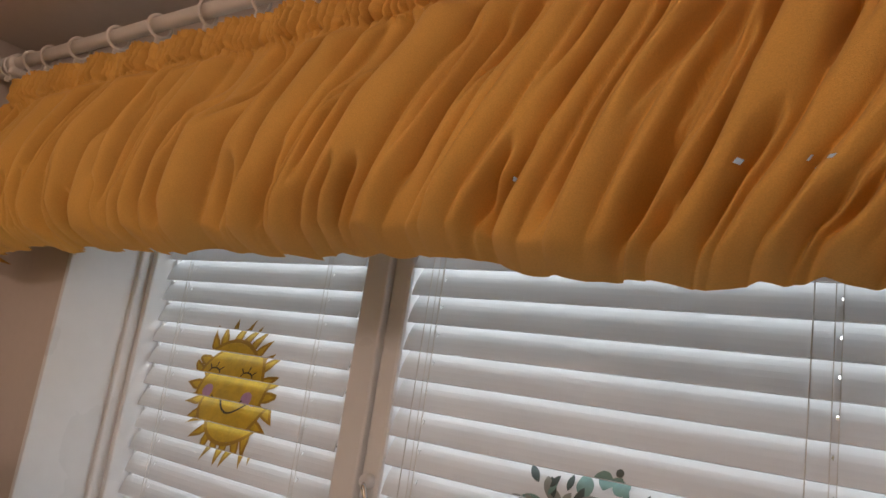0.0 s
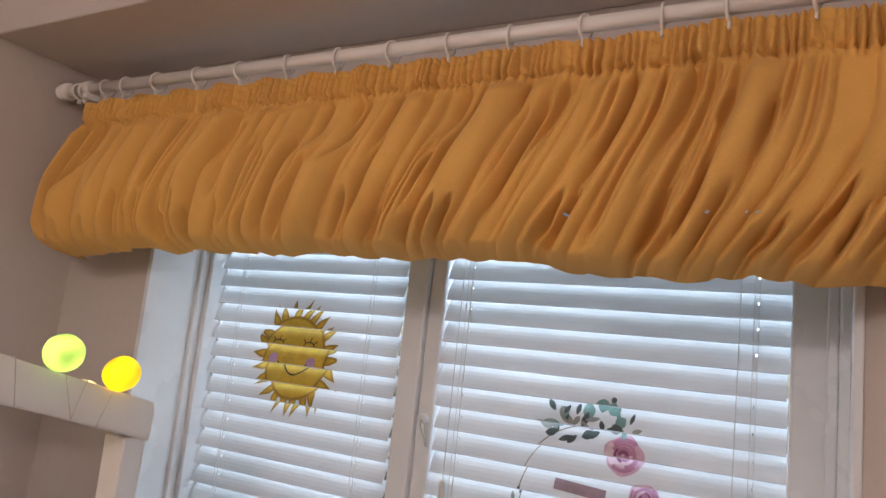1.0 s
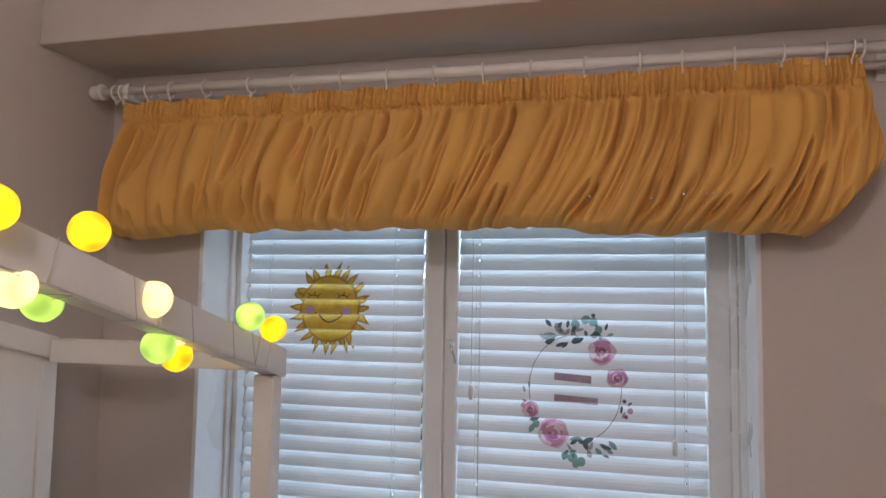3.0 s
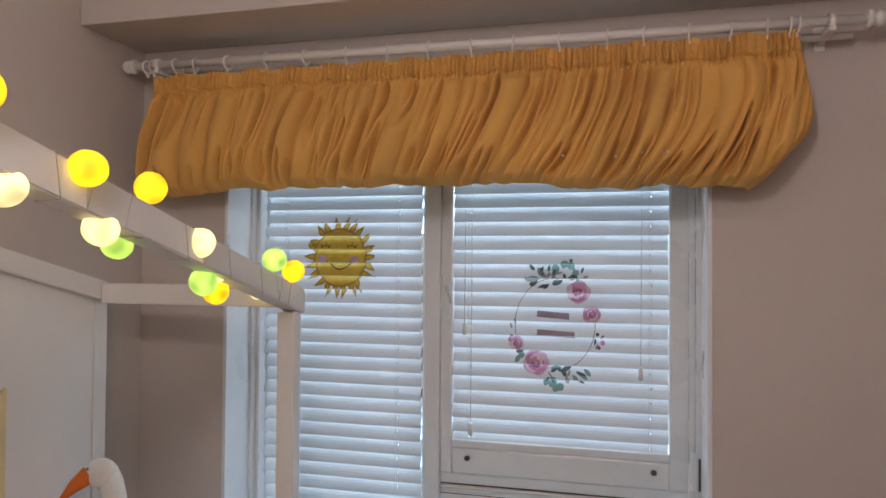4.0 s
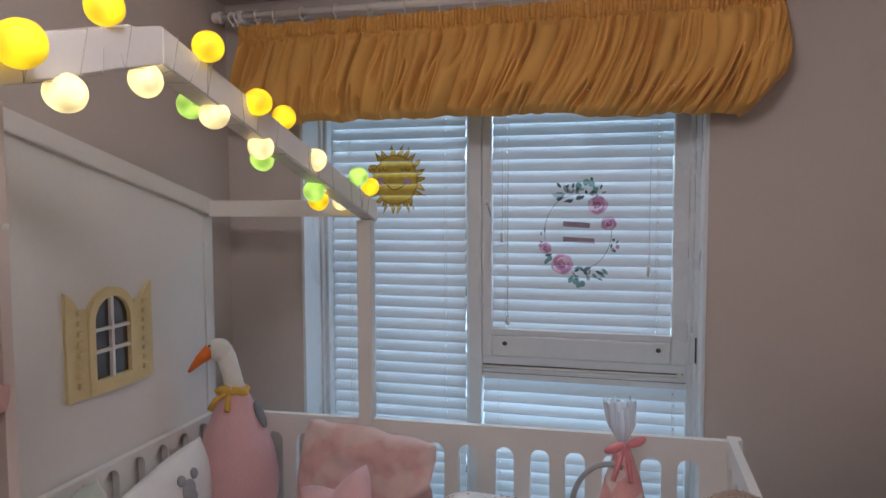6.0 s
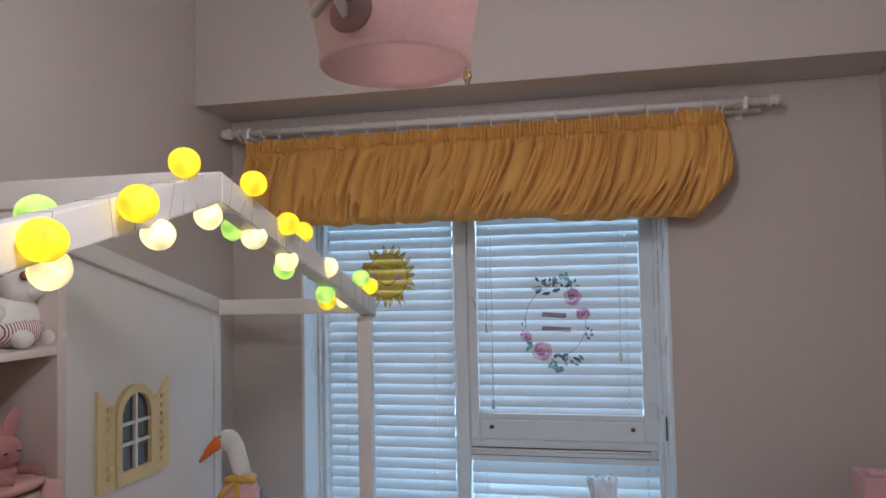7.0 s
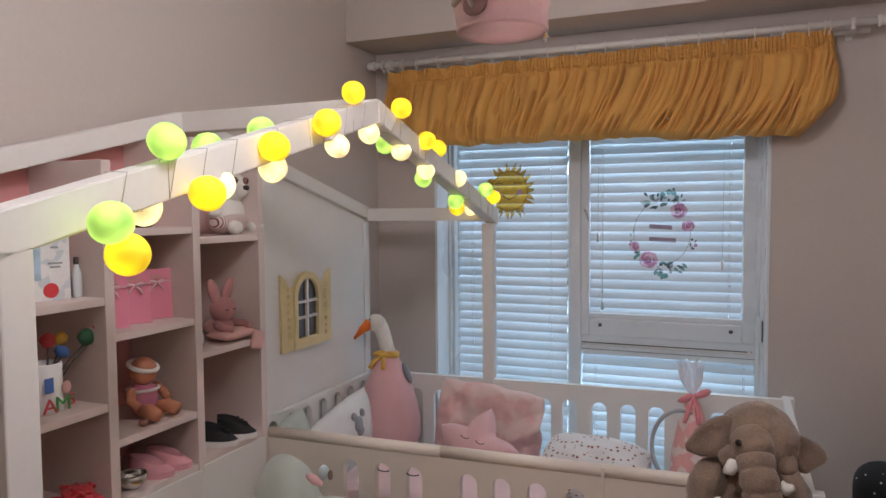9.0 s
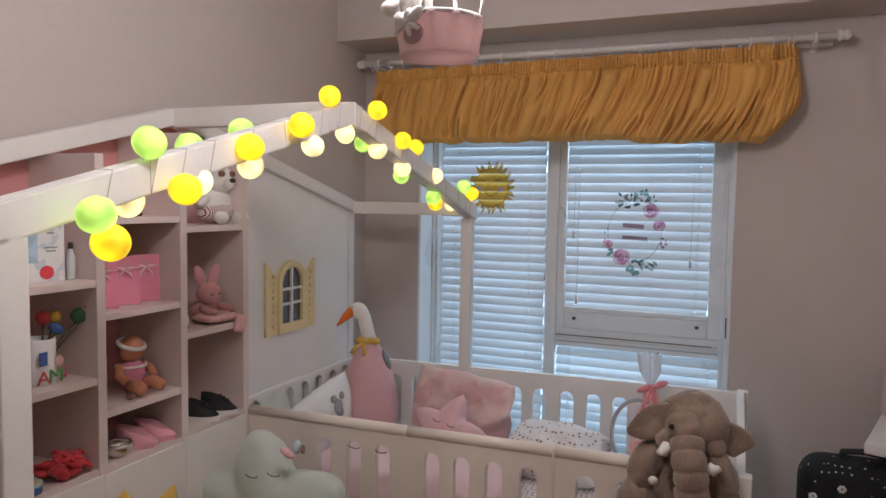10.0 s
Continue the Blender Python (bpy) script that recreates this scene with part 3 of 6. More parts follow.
BED_L, BED_R, NEAR_Y, FAR_Y = PANEL_X + 0.006, 0.115, -0.540, 0.375
arched_rail("x", BED_L, 0.09, FAR_Y, [-0.321, -0.4225, -0.5275, -0.6385, -0.7395, -0.850, -1.07, -1.175, -1.28, -0.215, -0.11, -0.01], 0.057, 0.716, 0.22, 0.656, "far_rail")
arched_rail("x", -1.343, 0.09, NEAR_Y, [-1.063, -0.961, -0.865, -0.7065, -0.6155, -0.520, -0.423, -0.269, -0.165, -0.065], 0.0495, 0.734, 0.22, 0.684, "near_rail", mat=cream_rail)
arched_rail("y", NEAR_Y + 0.02, FAR_Y - 0.012, 0.103, [-0.42 + 0.103 * k for k in range(8)], 0.055, 0.722, 0.22, 0.66, "end_rail")
arched_rail("y", NEAR_Y + 0.012, FAR_Y - 0.012, BED_L + 0.014, [-0.44 + 0.103 * k for k in range(8)], 0.055, 0.712, 0.22, 0.694, "head_rail")
for x0, x1 in ((-1.343, -0.791), (-0.785, -0.357), (-0.351, 0.085)):
    bm = bmesh.new()
    tube(bm, [(x0, NEAR_Y, 0.7335 + 0.016 * (x0 + 0.65)), (x1, NEAR_Y, 0.7335 + 0.016 * (x1 + 0.65))], 0.0165, 14)
    part("rail_cover", bm, cream_rail, bed, "rounded cream top cover of the rail", True)
part("rail_joint", boxed(-0.358, -0.350, NEAR_Y - 0.016, NEAR_Y + 0.014, 0.25, 0.750, 0.002), cream_rail, bed)
for y in (NEAR_Y, FAR_Y):
    part("corner_post", boxed(0.090, 0.128, y - 0.018, y + 0.018, 0, 0.735 if y > 0 else 0.752, 0.003), white_lacquer, bed)
part("slat_base", boxed(BED_L + 0.03, 0.086, NEAR_Y + 0.02, FAR_Y - 0.02, 0.24, 0.27), white_lacquer, bed)

# ---- string of cotton-ball lights ----
lights = thing("string_lights", (-0.9, -0.7, 1.6), "string of glowing yellow, cream and green cotton balls on a beam", "string lights")
BALLS = [(-0.853, -1.435, 1.489, 'g'), (-0.795, -1.595, 1.369, 'g'), (-0.795, -1.570, 1.327, 'y'), (-0.890, -1.450, 1.389, 'c'), (-0.822, -1.385, 1.411, 'y'),
         (-0.880, -1.290, 1.428, 'c'), (-0.958, -1.225, 1.500, 'g'), (-0.845, -1.178, 1.501, 'y'), (-0.913, -1.090, 1.468, 'c'), (-0.962, -1.060, 1.548, 'g'),
         (-0.842, -1.000, 1.564, 'y'), (-0.885, -0.890, 1.527, 'c'), (-0.887, -0.811, 1.657, 'y'), (-0.878, -0.575, 1.651, 'y'), (-0.905, -0.705, 1.575, 'c')]
BALLS += [(-0.965, -0.500, 1.567, 'g'), (-0.914, -0.505, 1.545, 'c'), (-0.921, -0.326, 1.500, 'c'), (-0.975, -0.225, 1.482, 'g'), (-0.887, -0.393, 1.582, 'y'),
          (-0.937, -0.191, 1.577, 'y'), (-0.911, -0.083, 1.487, 'c'), (-0.950, -0.012, 1.412, 'g'), (-0.982, 0.082, 1.390, 'y'), (-1.020, 0.330, 1.386, 'c'),
          (-0.922, 0.222, 1.457, 'g'), (-0.926, 0.324, 1.430, 'y'), (-0.955, 0.040, 1.436, 'c')]
GLOW = {"g": (ball_green, "glowing green cotton ball"), "y": (ball_yellow, "glowing yellow cotton ball"), "c": (ball_cream, "glowing cream cotton ball")}
ball_mesh = {}
for key, (mat, _) in GLOW.items():
    bm = bmesh.new()
    blob(bm, (0, 0, 0), (1, 1, 0.95), seg=32, rough=0.03, seed=ord(key))
    ball_mesh[key] = to_mesh(bm, "ball", mat, True)
rnd = random.Random(2)
for x, y, z, key in BALLS:
    r = 0.029 if y < -0.9 else 0.0275
    m = pose(x, y, z, rnd.uniform(0, 360), rnd.uniform(-40, 40), rnd.uniform(0, 360)) @ Matrix.Diagonal((r, r, r, 1))
    link_mesh("ball", ball_mesh[key], lights, m, GLOW[key][1])
# thin wire from ball to ball, wound round the beam
bm = bmesh.new()
wire = []
order = sorted(BALLS, key=lambda p: p[1])
for (x, y, z, _), (x2, y2, z2, _) in zip(order, order[1:]):
    ym = (y + y2) / 2
    bx = -0.909 - 0.042 * (ym - PEAK_Y)
    side = 0.0255 if x > bx else -0.0255
    wire += [(x, y, z)]
    if abs(y2 - y) > 0.05:
        wire += [(bx + side, ym - 0.022, roof_z(ym - 0.022) - 0.058), (bx + side, ym - 0.006, roof_z(ym - 0.006) + 0.0015), (bx - side, ym + 0.002, roof_z(ym + 0.002) + 0.0015),
                 (bx - side, ym + 0.012, roof_z(ym + 0.012) - 0.0615), (bx + side, ym + 0.020, roof_z(ym + 0.020) - 0.0615)]
tube(bm, wire, 0.0007, 5)
part("wire", bm, wire_clear, lights, "thin pale wire")

# ---- pendant lamp: balloon with a basket ----
shade_white = bpy.data.materials.new("shade_white")
shade_white.use_nodes = True
sb = shade_white.node_tree.nodes["Principled BSDF"]
sb.inputs["Base Color"].default_value = (0.85, 0.82, 0.76, 1)
sb.inputs["Emission Color"].default_value = (1.0, 0.945, 0.955, 1)
sb.inputs["Emission Strength"].default_value = 44.0
basket_pink = material("basket_pink", (0.74, 0.60, 0.585), 0.8, vary=0.08, scale=18, fine=0.05, fine_scale=300, bump=0.4, bump_scale=350, bump_dist=0.001)
thin(basket_pink, (0.82, 0.62, 0.60), 0.28)
rope_white = material("rope_white", (0.82, 0.80, 0.75), 0.85, vary=0.05, scale=80, bump=0.5, bump_scale=400, bump_dist=0.001)
satin_white = material("satin_white", (0.84, 0.80, 0.78), 0.45, vary=0.05, scale=20, sheen=0.2)
plush_white = material("plush_white", (0.80, 0.77, 0.71), 0.95, vary=0.05, scale=25, fine=0.05, fine_scale=500, bump=0.5, bump_scale=500, bump_dist=0.0015, sheen=0.3)
LX, LY, LZ = -0.336, -1.396, 1.604
RIM_Z = 0.053        # height of the basket
lamp = thing("pendant_lamp", (LX, LY, CEIL_Z), "hot-air-balloon pendant lamp, lit white globe over a pink basket", "lamp")
bm = bmesh.new()
blob(bm, (LX, LY, 2.13), (0.110, 0.110, 0.120), seg=28)
part("globe", bm, shade_white, lamp, "lit white globe", True)
# extra light added out of view, off centre, to brighten toy and bow
fill_glow = bpy.data.materials.new("fill_glow")
fill_glow.use_nodes = True
fill_glow.node_tree.nodes["Principled BSDF"].inputs["Emission Color"].default_value = (1.0, 0.945, 0.955, 1)
fill_glow.node_tree.nodes["Principled BSDF"].inputs["Emission Strength"].default_value = 180.0
bm = lathe(bmesh.new(), (LX - 0.004, LY - 0.045, 1.800), [(0.004, 0.0), (0.015, 0.008), (0.020, 0.022), (0.016, 0.040), (0.010, 0.052)], 18)
part("bulb", bm, fill_glow, lamp, "small added light above the basket, brightens the plush toy", True)
bm = tube(bmesh.new(), [(LX - 0.004, LY - 0.045, 1.850), (LX - 0.003, LY - 0.030, 1.90), (LX, LY, 2.02)], [0.011, 0.004, 0.004], 10)
part("bulb_holder", bm, rod_white, lamp, "white holder added for the small fill light", True)
bm = bmesh.new()
lathe(bm, (LX, LY, 2.25), [(0.010, 0.0), (0.006, 0.02), (0.004, 0.03), (0.004, CEIL_Z - 2.25 - 0.03), (0.045, CEIL_Z - 2.25 - 0.028), (0.05, CEIL_Z - 2.25 + 0.002)], 16)
part("stem", bm, rod_white, lamp, "", True)
bm = bmesh.new()
prof = [(0.050, 0.004), (0.0565, 0.0), (0.0580, 0.002), (0.0582, 0.006), (0.0576, 0.009), (0.0585, 0.022), (0.0598, 0.036), (0.0610, RIM_Z - 0.004), (0.0615, RIM_Z), (0.0585, RIM_Z), (0.054, 0.012), (0.002, 0.011)]
seg = 72
rings = []
for r, z in prof:
    ring = []
    for k in range(seg):
        a = k * math.tau / seg
        gather = 0.0030 * (math.sin(a * 13 + math.sin(3 * a)) + 0.5 * math.sin(a * 23 + 1)) * min(1, max(0, (z - 0.012) / 0.035)) if r > 0.0584 else 0
        ring.append(bm.verts.new((LX + (r + gather) * math.cos(a), LY + (r + gather) * math.sin(a), LZ + z)))
    rings.append(ring)
for p, q in zip(rings, rings[1:]):
    for k in range(seg):
        bm.faces.new((p[k], p[(k + 1) % seg], q[(k + 1) % seg], q[k]))
bm.faces.new(rings[0][::-1])
basket = part("basket", bm, basket_pink, lamp, "pink cloth-covered basket", True)
bm = bmesh.new()
for ph in (0, math.pi):
    tube(bm, [(LX + (0.0605 + 0.0016 * math.cos(46 * a + ph)) * math.cos(a), LY + (0.0605 + 0.0016 * math.cos(46 * a + ph)) * math.sin(a), LZ + RIM_Z + 0.001 + 0.0016 * math.sin(46 * a + ph)) for a in [k * math.tau / 276 for k in range(276)]], 0.0022, 6, closed=True)
part("rope_rim", bm, rope_white, basket, "twisted white rope rim", True)
for a in (0.15, 1.6, 3.3, 4.75):
    bm = bmesh.new()
    n = 60
    for ph in (0, math.pi):
        pts = []
        for k in range(n):
            t = k / (n - 1)
            rr = 0.060 + (0.095 - 0.060) * t
            pts.append((LX + rr * math.cos(a) + 0.0016 * math.cos(40 * t + ph), LY + rr * math.sin(a) + 0.0016 * math.sin(40 * t + ph), LZ + RIM_Z - 0.003 + t * 0.43))
        tube(bm, pts, 0.0021, 6)
    part("rope", bm, rope_white, lamp, "twisted white rope", True)
# bow, tied pouch and glass drop on the basket
bm = bmesh.new()
bd = Vector((-0.35, -0.94, 0)).normalized()
bs = Vector((0.94, -0.35, 0))
bc = Vector((LX, LY, LZ + 0.040)) + bd * 0.063
yaw = math.degrees(math.atan2(bs.y, bs.x))
for lean, ln in ((28, 0.021), (158, 0.019), (80, 0.012), (205, 0.022), (-30, 0.018), (-75, 0.016)):
    way = bs * math.cos(radians(lean)) + Vector((0, 0, math.sin(radians(lean))))
    if lean in (28, 158, 80):
        blob(bm, bc + way * ln * 0.75 + bd * 0.002, (ln * 0.8, 0.006, 0.0085), (0, -lean, yaw), seg=14, rough=0.3, seed=lean)
    else:
        tube(bm, [bc, bc + way * ln * 0.6 + bd * 0.004, bc + way * ln * 1.3], [0.0025, 0.0045, 0.0035], 6)
blob(bm, bc + bd * 0.003, 0.0055, seg=12)
part("bow", bm, satin_white, basket, "white satin bow", True)
bm = bmesh.new()
blob(bm, bc + bs * 0.006 + Vector((0, 0, -0.016)) - bd * 0.004, (0.019, 0.006, 0.014), (0, 0, math.degrees(math.atan2(bs.y, bs.x))), seg=16, rough=0.12)
part("pouch", bm, material("pouch_mauve", (0.42, 0.27, 0.28), 0.8, vary=0.1, scale=40), basket, "small mauve cloth pouch", True)
bm = bmesh.new()
dp = Vector((LX + 0.052, LY + 0.018, LZ - 0.008))
lathe(bm, dp, [(0.0005, -0.006), (0.0035, 0.002), (0.0025, 0.007), (0.0008, 0.011)], 8)
part("drop", bm, glass, basket, "small clear glass drop")
bm = bmesh.new()
for c, r in (((-0.030, -0.018, 0.090), (0.026, 0.024, 0.030)), ((-0.030, -0.020, 0.128), (0.021, 0.020, 0.020)), ((-0.046, -0.024, 0.142), 0.008), ((-0.016, -0.020, 0.145), 0.008), ((-0.062, -0.030, 0.088), (0.018, 0.011, 0.012)), ((-0.034, -0.040, 0.125), 0.009)):
    blob(bm, (LX + c[0], LY + c[1], LZ + RIM_Z - 0.071 + c[2]), r, seg=16, rough=0.08)
toy = tagged(part("plush_toy", bm, plush_white, None, "", True), "small white fluffy plush toy sitting in the lamp's basket", "plush toy")

# ---- stickers on the blinds ----
def slat_front(z, extra):
    """Depth and height of the visible slat face at height z, for the blinds that start at 1.98 m."""
    low = 1.98 - 0.05 - SLAT_W / 2 * math.sin(TILT_A)
    k = max(0, math.ceil((low - z) / PITCH))
    zc = 1.98 - 0.05 - k * PITCH
    c, s = math.cos(TILT_A), math.sin(TILT_A)
    u = (z - zc) / s
    for _ in range(3):
        w = 0.0035 * (1 - (2 * u / SLAT_W) ** 2) + 0.0012 + extra
        u = max(-SLAT_W / 2, min(SLAT_W / 2, (z - zc - w * c) / s))
    return BLIND_Y + u * c - w * s, zc + u * s + w * c


def decal(polys, extra):
    """Flat outlines in x and z laid over the slats, in strips that follow each slat."""
    bm = bmesh.new()
    low = 1.98 - 0.05 - SLAT_W / 2 * math.sin(TILT_A)
    for pts in polys:
        z0, z1 = min(p[1] for p in pts), max(p[1] for p in pts)
        cuts = {z0, z1} | {p[1] for p in pts}
        k = 0
        while low - k * PITCH > z0 - PITCH:
            base = low - k * PITCH
            cuts |= {base + 0.00005 + PITCH * q / 5 for q in range(5)} | {base - 0.00005}
            k += 1
        levels = sorted(z for z in cuts if z0 <= z <= z1)

        def spans(z):
            xs = []
            for (xa, za), (xb, zb) in zip(pts, pts[1:] + pts[:1]):
                if (za <= z) != (zb <= z):
                    xs.append(xa + (z - za) / (zb - za) * (xb - xa))
            xs.sort()
            return list(zip(xs[::2], xs[1::2]))

        for za, zb in zip(levels, levels[1:]):
            if zb - za < 2e-5 or (zb - za < 0.00015 and math.ceil((low - za) / PITCH) != math.ceil((low - zb) / PITCH)):
                continue
            e = min(1e-5, (zb - za) * 0.1)
            sa, sb2 = spans(za + e), spans(zb - e)
            if len(sa) != len(sb2):
                continue
            for (a0, a1), (b0, b1) in zip(sa, sb2):
                ya, wa = slat_front(za + e, extra)
                yb, wb = slat_front(zb - e, extra)
                bm.faces.new([bm.verts.new(p) for p in ((a0, ya, wa), (a1, ya, wa), (b1, yb, wb), (b0, yb, wb))])
    bmesh.ops.remove_doubles(bm, verts=bm.verts[:], dist=0.00004)
    return bm


def ellipse(cx, cz, rx, rz, n=28, turn=0.0):
    c, s = math.cos(turn), math.sin(turn)
    return [(cx + rx * math.cos(k * math.tau / n + 0.01) * c - rz * math.sin(k * math.tau / n + 0.01) * s, cz + rx * math.cos(k * math.tau / n + 0.01) * s + rz * math.sin(k * math.tau / n + 0.01) * c) for k in range(n)]


def stroke(pts, w):
    """A line of some width, as an outline."""
    l, r = [], []
    n = len(pts)
    for i, p in enumerate(pts):
        a, b = pts[max(0, i - 1)], pts[min(n - 1, i + 1)]
        d = math.hypot(b[0] - a[0], b[1] - a[1]) or 1
        nx, nz = -(b[1] - a[1]) / d * w / 2, (b[0] - a[0]) / d * w / 2
        l.append((p[0] + nx, p[1] + nz))
        r.append((p[0] - nx, p[1] - nz))
    return l + r[::-1]


def leaf_shape(cx, cz, length, width, turn):
    pts = []
    for k in range(9):
        t = k / 8
        pts.append((t * length, width / 2 * math.sin(math.pi * t) ** 0.8))
    pts += [(x, -z) for x, z in pts[-2:0:-1]]
    c, s = math.cos(turn), math.sin(turn)
    return [(cx + x * c - z * s, cz + x * s + z * c) for x, z in pts]


def ink(name, colour, rough=0.5):
    return material(name, colour, rough, vary=0.16, scale=40, fine=0.05, fine_scale=200)


gold, gold_dark = ink("gold_print", (0.62, 0.42, 0.045)), ink("gold_dark_print", (0.40, 0.235, 0.03))
ink_black, ink_violet = ink("ink_black", (0.03, 0.025, 0.02)), ink("ink_violet", (0.50, 0.32, 0.55))
SX, SZ, SRX, SRZ = -1.019, 1.467, 0.087, 0.091
sun = thing("sun_sticker", (SX, BLIND_Y - 0.02, SZ), "golden smiling sun sticker on the slats of a blind", "sticker")
rays, cores = [], []
rnd = random.Random(9)
for k in range(22):
    a = k * math.tau / 22 + rnd.uniform(-0.05, 0.05)
    ln = rnd.choice((1.42, 1.5, 1.32, 1.48))
    w = 0.115
    bend = rnd.choice((-0.09, 0.09, 0.05, 0.0))
    def ring_pt(ang, f):
        return (SX + SRX * f * math.cos(ang), SZ + SRZ * f * math.sin(ang))
    rays.append([ring_pt(a - w, 0.96), ring_pt(a - w * 0.75 + bend * 0.3, 1.14), ring_pt(a - w * 0.25 + bend * 0.8, 1.32), ring_pt(a + bend, ln), ring_pt(a + w * 0.35 + bend * 0.8, 1.3), ring_pt(a + w * 0.85 + bend * 0.3, 1.13), ring_pt(a + w, 0.96)])
    cores.append([ring_pt(a - w * 0.6, 1.0), ring_pt(a - w * 0.4 + bend * 0.3, 1.13), ring_pt(a + bend * 0.8, 1.27), ring_pt(a + w * 0.5 + bend * 0.3, 1.12), ring_pt(a + w * 0.6, 1.0)])
for r in rays:
    part("ray", decal([r], 0.0008), gold_dark, sun)
for r in cores:
    part("ray", decal([r], 0.0011), gold, sun)
part("rim", decal([ellipse(SX, SZ, SRX * 1.02, SRZ * 1.02, 44)], 0.0013), gold_dark, sun, "darker golden rim")
part("face", decal([ellipse(SX, SZ, SRX * 0.95, SRZ * 0.95, 44)], 0.0016), gold, sun, "round golden face")
for x, z in ((SX - 0.058, 1.462), (SX + 0.048, 1.460)):
    part("cheek", decal([ellipse(x, z, 0.013, 0.012, 20)], 0.0019), ink_violet, sun, "violet cheek")
smile = [(SX - 0.042 + 0.082 * t, 1.456 - 0.026 * math.sin(math.pi * t)) for t in [k / 14 for k in range(15)]]
part("smile", decal([stroke(smile, 0.0034)], 0.0020), ink_black, sun, "thin black smile")
for ex in (SX - 0.047, SX + 0.040):
    arc = [(ex + 0.015 * math.cos(a), 1.494 + 0.010 * math.sin(a)) for a in [math.pi * (0.05 + 0.9 * k / 8) for k in range(9)]]
    lashes = [stroke(arc, 0.0026)]
    for a in (0.7, 1.5, 2.3):
        lashes.append(stroke([(ex + 0.015 * math.cos(a), 1.494 + 0.010 * math.sin(a)), (ex + 0.027 * math.cos(a), 1.494 + 0.021 * math.sin(a))], 0.0022))
    part("eyelashes", decal(lashes, 0.0020), ink_black, sun, "black closed-eye lashes")

rose_a, rose_b, rose_c = ink("rose_light", (0.66, 0.42, 0.55)), ink("rose_mid", (0.50, 0.22, 0.37)), ink("rose_dark", (0.27, 0.07, 0.19))
rose_pale = ink("rose_pale", (0.76, 0.58, 0.64))
leaf_teal, leaf_dark, leaf_grey = ink("leaf_teal", (0.17, 0.34, 0.32)), ink("leaf_dark", (0.06, 0.10, 0.10)), ink("leaf_grey", (0.30, 0.33, 0.32))
stem_brown, script_mauve = ink("stem_brown", (0.30, 0.22, 0.17)), ink("script_mauve", (0.33, 0.24, 0.30))
WX, WZ = -0.350, 1.277
wreath = thing("wreath_sticker", (WX, BLIND_Y - 0.02, WZ), "round sticker wreath of pink roses and teal leaves with script", "sticker")
part("stem", decal([stroke([(WX + 0.116 * math.cos(a), WZ + 0.134 * math.sin(a)) for a in [1.75 + k * 0.095 for k in range(18)]], 0.0020)], 0.0008), stem_brown, wreath)
part("stem", decal([stroke([(WX + 0.113 * math.cos(a), WZ + 0.131 * math.sin(a)) for a in [-1.25 + k * 0.09 for k in range(19)]], 0.0020)], 0.0008), stem_brown, wreath)


def rose(cx, cz, r, seed):
    """A full rose: pale round ground, with petal edges curling round a dark heart."""
    q = random.Random(seed)
    outline = [(cx + r * (1 + 0.07 * math.sin(5 * a + seed)) * math.cos(a), cz + r * 0.95 * (1 + 0.07 * math.sin(4 * a + 2 * seed)) * math.sin(a)) for a in [k * math.tau / 30 + 0.01 for k in range(30)]]
    part("petal", decal([outline], 0.0010), rose_a, wreath)
    i = 0
    for f, w, mats in ((0.84, 0.20, (rose_b, rose_pale, rose_b, rose_a)), (0.62, 0.18, (rose_pale, rose_b, rose_b)), (0.42, 0.16, (rose_b, rose_c, rose_pale)), (0.22, 0.22, (rose_c, rose_b))):
        a0 = q.uniform(0, 6)
        for mat in mats:
            span = math.tau / len(mats)
            pts = [(cx + r * f * (1 - 0.10 * t) * math.cos(a0 + span * t), cz + r * f * 0.93 * (1 - 0.10 * t) * math.sin(a0 + span * t)) for t in [n / 9 for n in range(10)]]
            i += 1
            part("petal", decal([stroke(pts, r * w * q.uniform(0.7, 1.2))], 0.0012 + 0.00006 * i), mat, wreath)
            a0 += span


for cx, cz, r, sd in ((-0.284, 1.372, 0.034, 1), (-0.247, 1.308, 0.026, 2), (-0.404, 1.165, 0.038, 3), (-0.462, 1.220, 0.021, 4)):
    rose(cx, cz, r, sd)
rnd = random.Random(21)
greens = [(-0.395, 1.408, 0.034, 0.013, 3.0, leaf_teal), (-0.372, 1.412, 0.036, 0.014, 2.6, leaf_grey), (-0.345, 1.424, 0.030, 0.022, 1.9, leaf_teal), (-0.327, 1.438, 0.024, 0.020, 1.5, leaf_teal), (-0.312, 1.436, 0.024, 0.020, 1.1, leaf_teal),
          (-0.405, 1.395, 0.022, 0.014, 3.3, leaf_dark), (-0.340, 1.402, 0.022, 0.016, 3.6, leaf_dark), (-0.368, 1.394, 0.022, 0.010, 3.9, leaf_dark), (-0.300, 1.418, 0.022, 0.020, 0.8, leaf_teal), (-0.276, 1.424, 0.020, 0.007, 1.3, leaf_dark),
          (-0.272, 1.412, 0.018, 0.008, 0.3, leaf_grey), (-0.452, 1.186, 0.026, 0.014, 4.2, leaf_teal), (-0.440, 1.200, 0.026, 0.012, 3.4, leaf_dark), (-0.365, 1.150, 0.034, 0.012, 0.1, leaf_teal), (-0.335, 1.143, 0.034, 0.013, 0.4, leaf_dark)]
